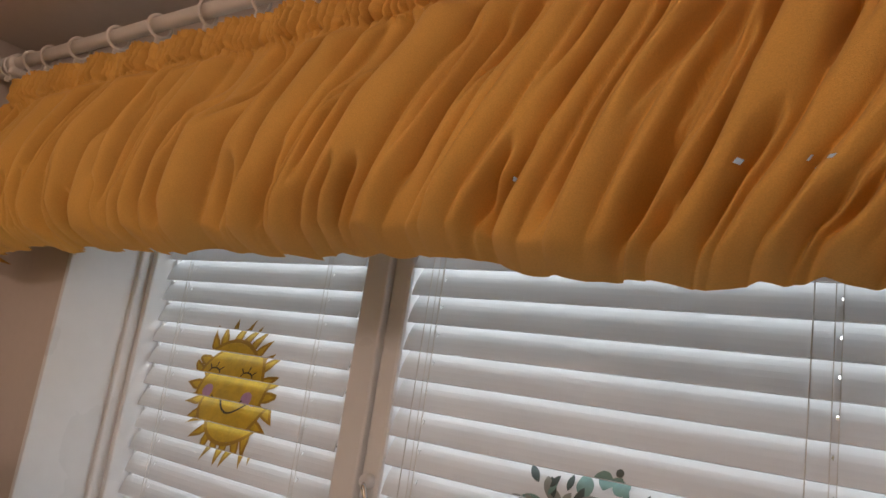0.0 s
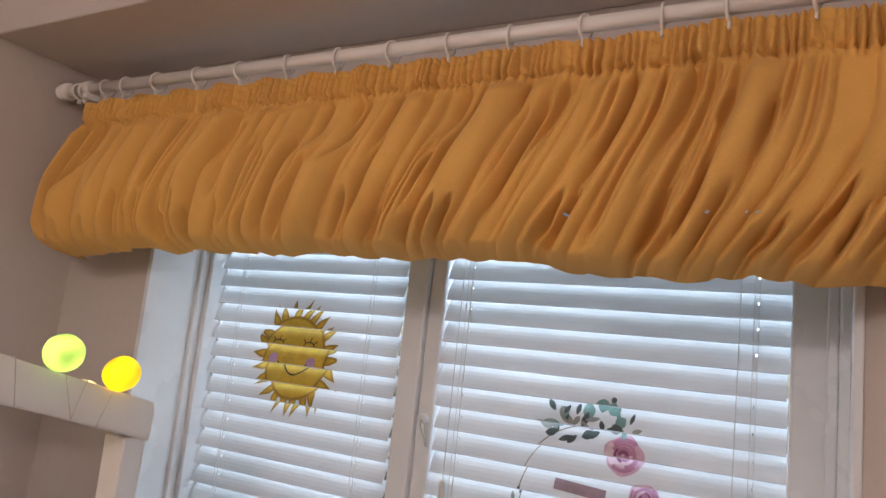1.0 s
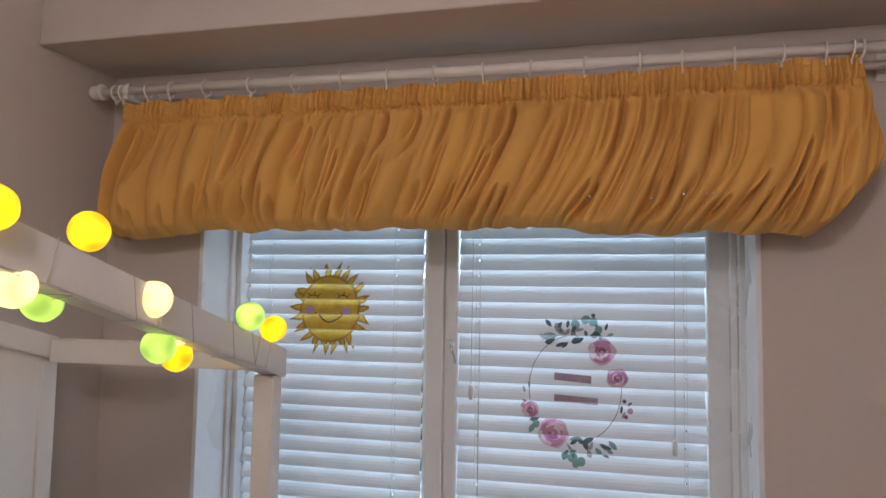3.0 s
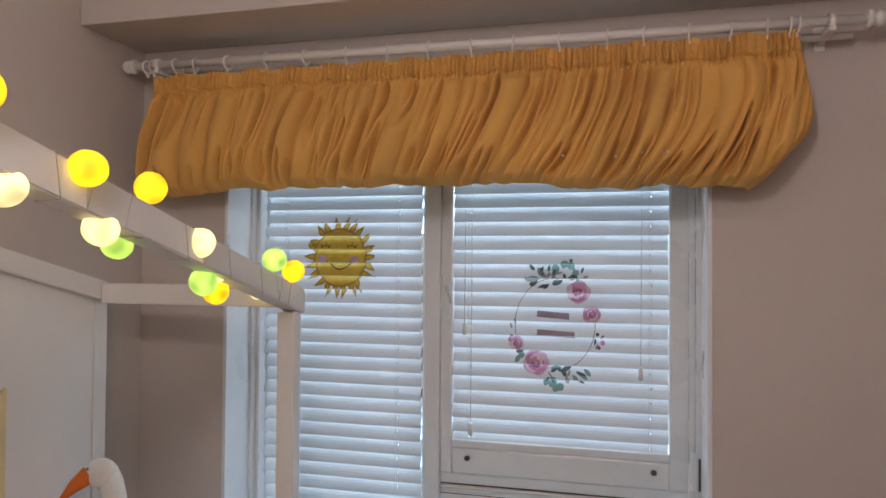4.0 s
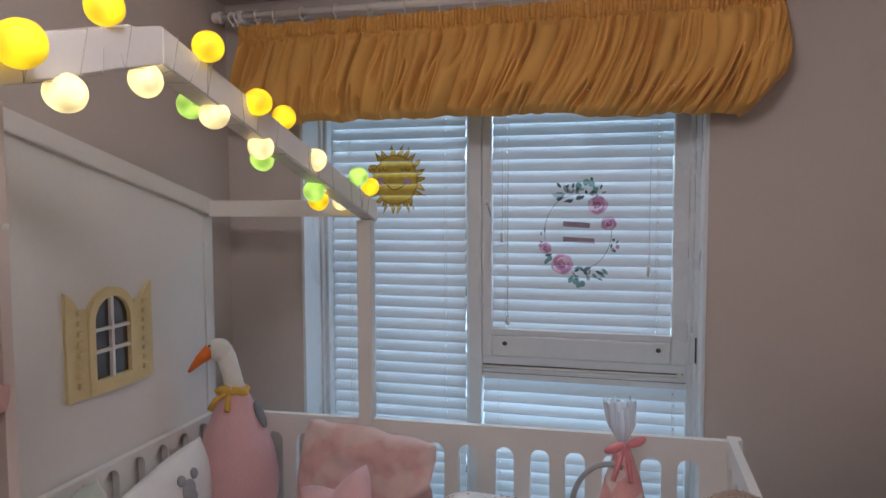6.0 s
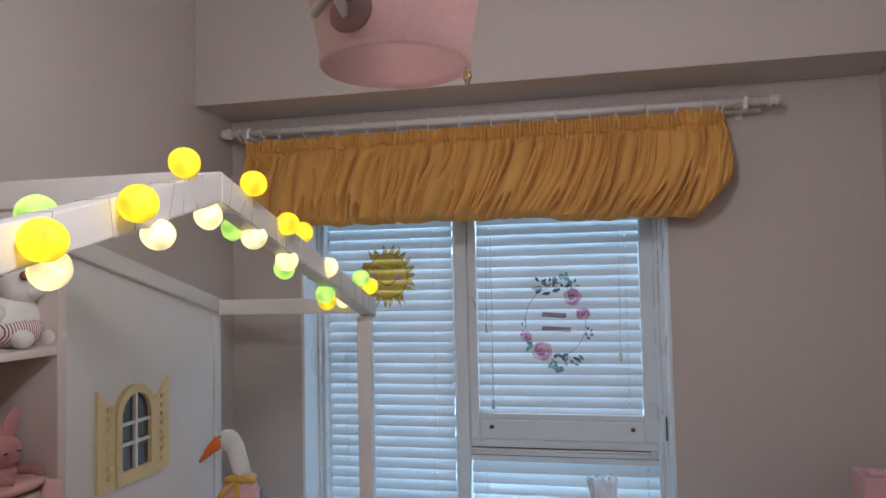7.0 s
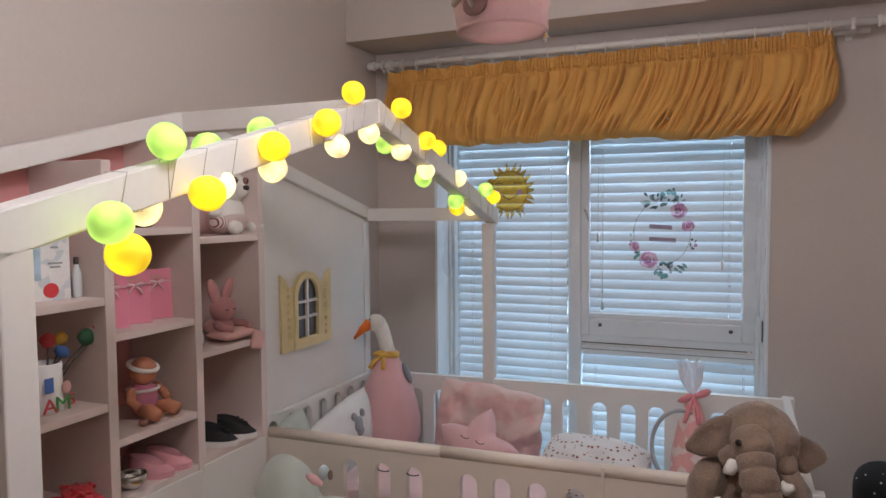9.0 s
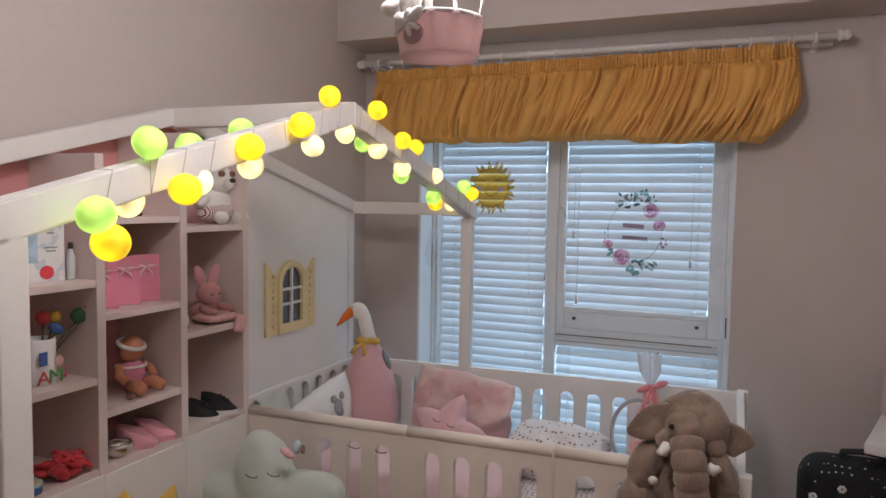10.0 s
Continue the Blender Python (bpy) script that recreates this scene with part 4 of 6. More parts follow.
greens += [(-0.415, 1.400, 0.030, 0.012, 2.75, leaf_grey), (-0.385, 1.418, 0.026, 0.011, 2.0, leaf_dark), (-0.358, 1.408, 0.030, 0.012, 1.3, leaf_dark), (-0.352, 1.392, 0.026, 0.012, 0.5, leaf_dark), (-0.400, 1.382, 0.028, 0.010, 0.35, leaf_dark), (-0.425, 1.160, 0.020, 0.010, 3.6, leaf_teal),
           (-0.440, 1.192, 0.022, 0.018, 3.9, leaf_teal), (-0.330, 1.150, 0.026, 0.013, 5.2, leaf_dark), (-0.268, 1.152, 0.028, 0.013, 5.5, leaf_teal), (-0.300, 1.135, 0.026, 0.012, 5.4, leaf_teal), (-0.318, 1.130, 0.024, 0.012, 5.0, leaf_grey), (-0.350, 1.118, 0.022, 0.012, 4.5, leaf_dark), (-0.284, 1.142, 0.024, 0.012, 5.7, leaf_teal), (-0.372, 1.122, 0.024, 0.017, 4.4, leaf_teal),
           (-0.236, 1.240, 0.020, 0.007, 4.6, leaf_dark), (-0.228, 1.226, 0.018, 0.007, 4.3, leaf_grey), (-0.222, 1.238, 0.016, 0.007, 0.9, leaf_dark), (-0.476, 1.262, 0.018, 0.007, 1.9, leaf_grey), (-0.468, 1.276, 0.018, 0.006, 1.4, leaf_dark)]
for _ in range(16):
    greens.append((rnd.uniform(-0.415, -0.285), rnd.uniform(1.392, 1.432), rnd.uniform(0.016, 0.028), rnd.uniform(0.006, 0.011), rnd.uniform(0.6, 3.4), rnd.choice((leaf_dark, leaf_teal, leaf_grey))))
for _ in range(14):
    greens.append((rnd.uniform(-0.372, -0.262), rnd.uniform(1.118, 1.152), rnd.uniform(0.016, 0.026), rnd.uniform(0.006, 0.012), rnd.uniform(3.6, 6.6), rnd.choice((leaf_dark, leaf_teal, leaf_grey))))
for i, (cx, cz, ln, w, a, mat) in enumerate(greens):
    part("leaf", decal([leaf_shape(cx, cz, ln, w, a)], 0.0009 + 0.00002 * i), mat, wreath)
for cx, cz, r, mat in ((-0.305, 1.462, 0.005, leaf_dark), (-0.322, 1.452, 0.010, leaf_teal), (-0.306, 1.446, 0.011, leaf_teal), (-0.358, 1.106, 0.011, leaf_teal), (-0.335, 1.098, 0.011, leaf_teal), (-0.348, 1.092, 0.009, leaf_teal),
                       (-0.478, 1.242, 0.005, rose_c), (-0.482, 1.230, 0.006, rose_b), (-0.230, 1.252, 0.005, leaf_dark), (-0.216, 1.228, 0.007, rose_b), (-0.226, 1.214, 0.005, rose_c), (-0.408, 1.400, 0.006, leaf_dark)):
    part("bud", decal([ellipse(cx, cz, r, r, 14)], 0.0017), mat, wreath)
# two lines of script, drawn as bars
part("script_line", decal([[(-0.402, 1.298), (-0.310, 1.292), (-0.310, 1.310), (-0.402, 1.316)]], 0.0016), script_mauve, wreath)
part("script_line", decal([[(-0.402, 1.244), (-0.294, 1.238), (-0.294, 1.256), (-0.402, 1.262)]], 0.0016), script_mauve, wreath)

# ---- small shuttered window on the panel ----
WPX = PANEL_X + 0.004
mini = thing("toy_window", (WPX, -0.085, 0.888), "cream-yellow wooden toy window with open shutters on the panel", "decoration")
WY0, WY1, WZ0, WZ1 = -0.245, 0.076, 0.888, 1.163
AY, AW = -0.086, 0.066
spring = 1.085
outer = [(AY + (AW + 0.022) * math.cos(a), spring - 0.012 + (WZ1 - spring + 0.012) * math.sin(a)) for a in [math.pi * k / 18 for k in range(19)]]
inner = [(AY + AW * math.cos(a), spring - 0.012 + (WZ1 - spring - 0.012) * math.sin(a)) for a in [math.pi * k / 18 for k in range(19)]]
bm = bmesh.new()
prism(bm, [(AY + AW + 0.022, WZ0), (AY + AW + 0.022, WZ0 + 0.036), (AY - AW - 0.022, WZ0 + 0.036), (AY - AW - 0.022, WZ0)], "x", PANEL_X, WPX + 0.012)
for a, b in zip(range(18), range(1, 19)):
    prism(bm, [outer[a], outer[b], inner[b], inner[a]], "x", PANEL_X, WPX + 0.012)
for sgn in (-1, 1):
    prism(bm, [(AY + sgn * AW, WZ0 + 0.036), (AY + sgn * (AW + 0.022), WZ0 + 0.036), (AY + sgn * (AW + 0.022), spring - 0.012), (AY + sgn * AW, spring - 0.012)], "x", PANEL_X, WPX + 0.012)
bmesh.ops.remove_doubles(bm, verts=bm.verts[:], dist=0.0004)
part("arch_frame", bm, cream_yellow, mini)
bm = bmesh.new()
prism(bm, [(AY - AW, WZ0 + 0.036), (AY + AW, WZ0 + 0.036)] + inner, "x", PANEL_X, PANEL_X + 0.003)
part("pane", bm, mirror_dark, mini, "mirror-like window pane")
for z in (0.998, 1.055):
    part("glazing_bar", boxed(PANEL_X + 0.003, WPX + 0.008, AY - AW, AY + AW, z - 0.0045, z + 0.0045), white_lacquer, mini, "white glazing bar")
part("glazing_bar", boxed(PANEL_X + 0.003, WPX + 0.009, AY - 0.005, AY + 0.005, WZ0 + 0.03, WZ1 - 0.024), white_lacquer, mini, "white glazing bar")
for y0, y1, hinge in ((WY0, AY - AW - 0.023, 1), (AY + AW + 0.023, WY1, -1)):
    bm = bmesh.new()
    lo_y, hi_y = (y0, y1)
    topz = [(hi_y, 1.115), (lo_y + (hi_y - lo_y) * 0.62, 1.118), (lo_y + (hi_y - lo_y) * 0.3, 1.148), (lo_y, WZ1)] if hinge == 1 else [(hi_y, WZ1), (lo_y + (hi_y - lo_y) * 0.7, 1.148), (lo_y + (hi_y - lo_y) * 0.38, 1.118), (lo_y, 1.115)]
    prism(bm, [(lo_y, WZ0), (hi_y, WZ0)] + topz, "x", PANEL_X, WPX + 0.006)
    sh = part("shutter", bm, cream_yellow, mini)
    cy = lo_y + (hi_y - lo_y) * (0.62 if hinge == 1 else 0.5)
    for k in range(8):
        z = WZ0 + 0.036 + k * 0.0265
        bm = bmesh.new()
        prism(bm, [(cy - 0.010, z - 0.006), (cy + 0.012, z - 0.003), (cy + 0.008, z + 0.008), (cy - 0.008, z + 0.007)], "x", WPX + 0.006, WPX + 0.014)
        part("louvre", bm, cream_yellow, sh)

# ---- bedding and soft toys ----
def pillow(bm, w, h, t, m, index=0, n=26, puff=2.6, seed=0, sag=0.0):
    """A stuffed cushion, w by h, t thick, in its own x and z."""
    grid = {}
    for s in (-1, 1):
        for i in range(n + 1):
            for j in range(n + 1):
                u, v = 2 * i / n - 1, 2 * j / n - 1
                edge = max(0.0, (1 - abs(u) ** puff) * (1 - abs(v) ** puff)) ** 0.55
                if edge == 0 and s == 1:
                    grid[s, i, j] = grid[-1, i, j]
                    continue
                pinch = 1 - 0.06 * (u * u * v * v)
                wr = 1 + 0.16 * noise.noise((u * 2.3 + seed, v * 2.3, s * 2.0)) * edge
                p = Vector((u * w / 2 * pinch - 0.03 * w * (abs(v) == 1) * (1 - u * u) * u, s * t / 2 * edge * wr, v * h / 2 * pinch - sag * (1 - abs(v)) * u * u))
                grid[s, i, j] = bm.verts.new(m @ p)
    for s in (-1, 1):
        for i in range(n):
            for j in range(n):
                q = [grid[s, i, j], grid[s, i + 1, j], grid[s, i + 1, j + 1], grid[s, i, j + 1]]
                if len(set(q)) == 4:
                    f = bm.faces.new(q if s < 0 else q[::-1])
                    f.material_index = index
    return bm


def dotted(name, base, dot, scale, size, seed=0.0):
    """Cloth with small round dots."""
    mat = material(name, base, 0.9, vary=0.04, scale=12, fine=0.05, fine_scale=300, bump=0.4, bump_scale=300, bump_dist=0.001)
    nt = mat.node_tree
    b = nt.nodes["Principled BSDF"]
    tc = nt.nodes.new("ShaderNodeTexCoord")
    vo = nt.nodes.new("ShaderNodeTexVoronoi")
    vo.inputs["Scale"].default_value, vo.inputs["Randomness"].default_value = scale, 0.45
    nt.links.new(tc.outputs["Object"], vo.inputs["Vector"])
    cr = nt.nodes.new("ShaderNodeMapRange")
    cr.inputs["From Min"].default_value, cr.inputs["From Max"].default_value = size, size * 1.12
    nt.links.new(vo.outputs["Distance"], cr.inputs["Value"])
    mx = nt.nodes.new("ShaderNodeMix")
    mx.data_type = "RGBA"
    nt.links.new(cr.outputs[0], mx.inputs[0])
    mx.inputs[6].default_value = (*dot, 1)
    old = b.inputs["Base Color"].links[0].from_socket
    nt.links.new(old, mx.inputs[7])
    nt.links.new(mx.outputs[2], b.inputs["Base Color"])
    return mat


def printed(name, base, print_colour, scale, lo, hi):
    """Cloth with a soft blotchy print."""
    mat = material(name, base, 0.9, vary=0.05, scale=9, fine=0.06, fine_scale=260, bump=0.4, bump_scale=260, bump_dist=0.0012)
    nt = mat.node_tree
    b = nt.nodes["Principled BSDF"]
    tc = nt.nodes.new("ShaderNodeTexCoord")
    n = nt.nodes.new("ShaderNodeTexNoise")
    n.inputs["Scale"].default_value, n.inputs["Detail"].default_value = scale, 1.5
    nt.links.new(tc.outputs["Object"], n.inputs["Vector"])
    cr = nt.nodes.new("ShaderNodeMapRange")
    cr.inputs["From Min"].default_value, cr.inputs["From Max"].default_value = lo, hi
    nt.links.new(n.outputs["Fac"], cr.inputs["Value"])
    mx = nt.nodes.new("ShaderNodeMix")
    mx.data_type = "RGBA"
    nt.links.new(cr.outputs[0], mx.inputs[0])
    old = b.inputs["Base Color"].links[0].from_socket
    nt.links.new(old, mx.inputs[6])
    mx.inputs[7].default_value = (*print_colour, 1)
    nt.links.new(mx.outputs[2], b.inputs["Base Color"])
    return mat


cloth_white = dotted("cloth_white_dots", (0.78, 0.74, 0.72), (0.33, 0.12, 0.09), 52, 0.25)
cloth_print = dotted("cloth_leaf_print", (0.80, 0.77, 0.76), (0.30, 0.22, 0.22), 60, 0.24)
cotton_white = material("cotton_white", (0.82, 0.80, 0.78), 0.9, vary=0.04, scale=10, bump=0.4, bump_scale=280, bump_dist=0.001)
pink_soft = material("pink_soft", (0.74, 0.44, 0.45), 0.92, vary=0.05, scale=9, fine=0.06, fine_scale=250, bump=0.5, bump_scale=250, bump_dist=0.0015, sheen=0.2)
pink_star = material("pink_star", (0.74, 0.46, 0.47), 0.92, vary=0.05, scale=12, fine=0.06, fine_scale=250, bump=0.5, bump_scale=250, bump_dist=0.0015, sheen=0.2)
pink_print = printed("pink_print", (0.73, 0.45, 0.43), (0.76, 0.56, 0.52), 15, 0.46, 0.56)
mint = material("mint", (0.53, 0.585, 0.525), 0.97, vary=0.07, scale=8, fine=0.05, fine_scale=700, bump=0.5, bump_scale=700, bump_dist=0.0015, sheen=0.4)
beak_orange = material("beak_orange", (0.75, 0.18, 0.03), 0.85, vary=0.06, scale=30)
ribbon_yellow = material("ribbon_yellow", (0.68, 0.42, 0.08), 0.8, vary=0.1, scale=40, bump=0.4, bump_scale=300, bump_dist=0.001)
koala_grey = material("koala_grey", (0.36, 0.36, 0.37), 0.9, vary=0.1, scale=50)
grey_cloth = material("grey_cloth", (0.22, 0.22, 0.24), 0.9, vary=0.1, scale=50)
plush_brown = material("plush_brown", (0.25, 0.175, 0.125), 0.97, vary=0.22, scale=22, fine=0.16, fine_scale=320, bump=0.5, bump_scale=180, bump_dist=0.003, sheen=0.4)
felt_yellow = material("felt_yellow", (0.72, 0.47, 0.10), 0.9, vary=0.08, scale=15, bump=0.4, bump_scale=200)

bm = boxed(BED_L + 0.04, 0.085, NEAR_Y + 0.025, FAR_Y - 0.025, 0.27, 0.42, 0.02, 3)
tagged(part("mattress", bm, cloth_print), "cot mattress with a small-patterned white sheet", "mattress")

bm = bmesh.new()
pillow(bm, 0.72, 0.50, 0.13, pose(-0.93, -0.235, 0.470, -90, 0, 0), seed=12, puff=4.0)
tagged(part("blanket", bm, material("blanket_pale", (0.74, 0.53, 0.52), 0.92, vary=0.06, scale=9, bump=0.5, bump_scale=220, sheen=0.2), None, "", True), "folded soft pink blanket lying on the cot mattress", "blanket")

# goose
GX, GY = -1.362, 0.272
goose = thing("plush_goose", (GX, GY, 0.42), "tall plush goose, pink body, white neck, yellow bow", "plush toy")
prof = [(0.03, 0.42), (0.115, 0.43), (0.130, 0.47), (0.130, 0.53), (0.118, 0.60), (0.097, 0.67), (0.068, 0.735), (0.043, 0.785), (0.032, 0.815)]
part("body", lathe(bmesh.new(), (GX, GY, 0), prof, 28), pink_soft, goose, "soft pink tapering body", True)
bm = bmesh.new()
tube(bm, [(GX, GY, 0.80), (GX - 0.012, GY, 0.85), (GX - 0.030, GY + 0.004, 0.90), (GX - 0.045, GY, 0.925)], [0.031, 0.029, 0.030, 0.032], 16)
blob(bm, (GX - 0.050, GY - 0.004, 0.925), (0.040, 0.036, 0.036), (0, 20, 0), 0, 18)
neck = part("neck", bm, plush_white, goose, "white neck and head", True)
bm = tube(bmesh.new(), [(GX - 0.072, GY - 0.02, 0.925), (GX - 0.095, GY - 0.045, 0.900), (GX - 0.118, GY - 0.070, 0.866)], [0.024, 0.016, 0.004], 12)
part("beak", bm, beak_orange, neck, "orange felt beak", True)
part("eye", blob(bmesh.new(), (GX - 0.062, GY - 0.040, 0.944), 0.004, seg=8), grey_cloth, neck, "small dark eye", True)
bm = bmesh.new()
for sgn in (-1, 1):
    blob(bm, (GX + sgn * 0.030 + 0.004, GY - 0.030, 0.806), (0.030, 0.010, 0.013), (0, sgn * 12, 0), 0, 14, 0.2, sgn)
    tube(bm, [(GX, GY - 0.036, 0.80), (GX - 0.02 * sgn - 0.015, GY - 0.052, 0.78), (GX - 0.03 * sgn - 0.02, GY - 0.066, 0.75)], [0.006, 0.009, 0.010], 8)
tube(bm, [(GX + 0.036 * math.cos(a), GY + 0.036 * math.sin(a), 0.802) for a in [k * math.tau / 20 for k in range(20)]], 0.010, 8, 0, True)
part("bow", bm, ribbon_yellow, goose, "yellow ribbon bow", True)
part("wing", blob(bmesh.new(), (GX + 0.078, GY + 0.012, 0.725), (0.008, 0.022, 0.046), (0, -24, 0), 0, 12), grey_cloth, goose, "grey cloth wing", True)


def face_bars(pts_list, y, name, parent, r=0.0016):
    for pts in pts_list:
        bm = bmesh.new()
        tube(bm, pts, r, 6)
        part(name, bm, ink_black, parent, "thin black stitched line", True)


# pillows
bm = bmesh.new()
pillow(bm, 0.42, 0.26, 0.12, pose(-1.415, -0.03, 0.530, 3, -14, 86), seed=1)
white_pillow = tagged(part("pillow", bm, cotton_white, None, "", True), "white pillow with a grey koala print, against the rail", "pillow")
bm = bmesh.new()
for dy, dz, r in ((0, 0, (0.010, 0.030, 0.034)), (-0.028, 0.030, (0.008, 0.016, 0.016)), (0.028, 0.032, (0.008, 0.016, 0.016)), (0.012, -0.030, (0.009, 0.028, 0.022))):
    blob(bm, (-1.358, 0.012 + dy, 0.590 + dz), r, (0, -14, -4), seg=14)
part("print", bm, koala_grey, white_pillow, "grey koala print", True)
bm = bmesh.new()
pillow(bm, 0.44, 0.31, 0.12, pose(-0.940, 0.285, 0.548, -10, 5, -3), seed=3, n=44, puff=3.4)
# creased cloth, one corner folded forward
for v in bm.verts:
    u, w = v.co.x + 0.94, v.co.z - 0.548
    v.co.y += 0.016 * noise.noise(Vector((u * 13, w * 11, 3.0))) + 0.008 * noise.noise(Vector((u * 34, w * 28, 8.0)))
    v.co.y -= 0.055 * max(0.0, (u - 0.06) / 0.16) * max(0.0, 1 - abs(w + 0.02 - 0.5 * (u - 0.12)) / 0.05)
    v.co.z += 0.010 * noise.noise(Vector((u * 12, 5.0, w * 4)))
tagged(part("pillow", bm, pink_print, None, "", True), "pink pillow with a pale cloud print against the far rail", "pillow")
bm = bmesh.new()
pillow(bm, 0.37, 0.26, 0.16, pose(-0.500, 0.10, 0.503, -70, 2, -4), seed=6, puff=3.2)
tagged(part("pillow", bm, cloth_white, None, "", True), "white pillow with dark red dots on the mattress", "pillow")
bm = bmesh.new()
pillow(bm, 0.20, 0.13, 0.08, pose(-1.440, -0.31, 0.618, 0, -20, 88), seed=8)
tagged(part("pillow", bm, mint, None, "", True), "small pale mint pillow leaning on the head rail", "pillow")


def star_cushion(bm, c, r_out, r_in, t, n, m, index=0, puff=0.5):
    """A stuffed star: outline points pulled in towards a thick middle."""
    rim = []
    for k in range(n * 8):
        a = k * math.tau / (n * 8)
        f = abs(((k / 8) % 1) - 0.5) * 2
        f = f ** 1.3
        rim.append(((r_in + (r_out - r_in) * f) * math.sin(a), (r_in + (r_out - r_in) * f) * math.cos(a)))
    rings = []
    for s in (-1, 1):
        prev = None
        for q in range(7):
            e = q / 6
            depth = t / 2 * (1 - (1 - e) ** 2.2) ** puff
            ring = [bm.verts.new(m @ Vector((c[0] + x * (1 - 0.86 * e), s * depth, c[1] + z * (1 - 0.86 * e)))) for x, z in rim]
            if prev:
                for k in range(len(ring)):
                    f = bm.faces.new((prev[k], prev[(k + 1) % len(ring)], ring[(k + 1) % len(ring)], ring[k]))
                    f.material_index = index
            prev = ring
        f = bm.faces.new(prev)
        f.material_index = index
    bmesh.ops.remove_doubles(bm, verts=bm.verts[:], dist=0.0003)
    return bm


m = pose(-0.900, 0.02, 0.535, -34, 10, -8)
star = tagged(part("star_cushion", star_cushion(bmesh.new(), (0, 0), 0.165, 0.092, 0.12, 5, m), pink_star, None, "", True), "pink star-shaped plush cushion with stitched sleepy face", "cushion")
for x in (-0.028, 0.030):
    face_bars([[m @ Vector((x + 0.016 * math.cos(a), -0.0585, 0.030 + 0.007 * math.sin(a))) for a in [math.pi * (1 + k / 8) for k in range(9)]]], 0, "stitched_eye", star)
face_bars([[m @ Vector((0.012 * math.cos(a), -0.0585, -0.004 + 0.006 * math.sin(a))) for a in [math.pi * (1 + k / 8) for k in range(9)]]], 0, "stitched_mouth", star)

# mint star cushion standing before the cot
CX, CY = -1.125, -0.72
m = pose(CX, CY, 0.500, -4, -9, 0)
bm = bmesh.new()
rim = []
for k in range(80):
    a = k * math.tau / 80
    lobe = (0.5 + 0.5 * math.cos(5 * a)) ** 0.8
    rim.append((1.12 * (0.150 + 0.100 * lobe) * math.sin(a) - 0.02, (0.150 + 0.088 * lobe) * math.cos(a)))
for s in (-1, 1):
    prev = None
    for q in range(11):
        f = q / 10
        depth = 0.078 * (1 - (1 - f) ** 2.4) ** 0.55
        ring = [bm.verts.new(m @ Vector((x * (1 - 0.92 * f), s * depth, z * (1 - 0.92 * f)))) for x, z in rim]
        if prev:
            for k in range(80):
                bm.faces.new((prev[k], prev[(k + 1) % 80], ring[(k + 1) % 80], ring[k]))
        prev = ring
    bm.faces.new(prev)
bmesh.ops.remove_doubles(bm, verts=bm.verts[:], dist=0.0003)
for v in bm.verts:
    v.co += Vector((0.004, 0.007, 0.004)) * noise.noise(v.co * 13)
# lower part of the cushion resting on the floor
blob(bm, (CX, CY, 0.20), (0.17, 0.070, 0.20), seg=26, rough=0.04, seed=3)
cloud = tagged(part("star_cushion", bm, mint, None, "", True), "large pale mint star-shaped cushion with sleepy face", "cushion")
for x, z in ((CX - 0.020, 0.632), (CX + 0.054, 0.648)):
    face_bars([[(x + 0.020 * math.cos(a), CY - 0.074, z + 0.008 * math.sin(a)) for a in [math.pi * (1 + k / 8) for k in range(9)]]], 0, "stitched_eye", cloud)
bm = bmesh.new()
blob(bm, (CX + 0.090, CY - 0.060, 0.706), (0.026, 0.012, 0.011), (0, 24, 0), 0, 12)
blob(bm, (CX + 0.112, CY - 0.050, 0.724), (0.014, 0.012, 0.020), (0, 10, 0), 1, 12)
blob(bm, (CX + 0.132, CY - 0.050, 0.720), (0.007, 0.008, 0.013), (0, 0, 0), 2, 10)
tagged(part("pacifier", bm, [pink_soft, material("pale_blue", (0.55, 0.68, 0.70), 0.5), plush_brown], None, "", True), "pink and pale blue pacifier clip on the mint cushion", "pacifier")

# dark arcs laid at two slot tops of the near rail, for their shade
for x in (-0.958, -0.868):
    bm = bmesh.new()
    tube(bm, [(x + 0.018 * math.cos(a), NEAR_Y - 0.0125, 0.664 + 0.006 * math.sin(a)) for a in [math.pi * (1 + k / 8) for k in range(9)]], 0.0016, 6)
    part("printed_lash", bm, ink_black, bed, "thin dark arc for the shade at a slot's top", True)

# yellow sun cushion below the shelves
m = pose(-1.300, -1.090, 0.34, 0, 0, 80)
tagged(part("sun_cushion", star_cushion(bmesh.new(), (0, 0), 0.335, 0.265, 0.07, 14, m), felt_yellow, None, "", True), "yellow spiky sun-shaped felt cushion against the shelving base", "cushion")

eye_black = material("eye_black", (0.015, 0.012, 0.01), 0.08, vary=0.02)
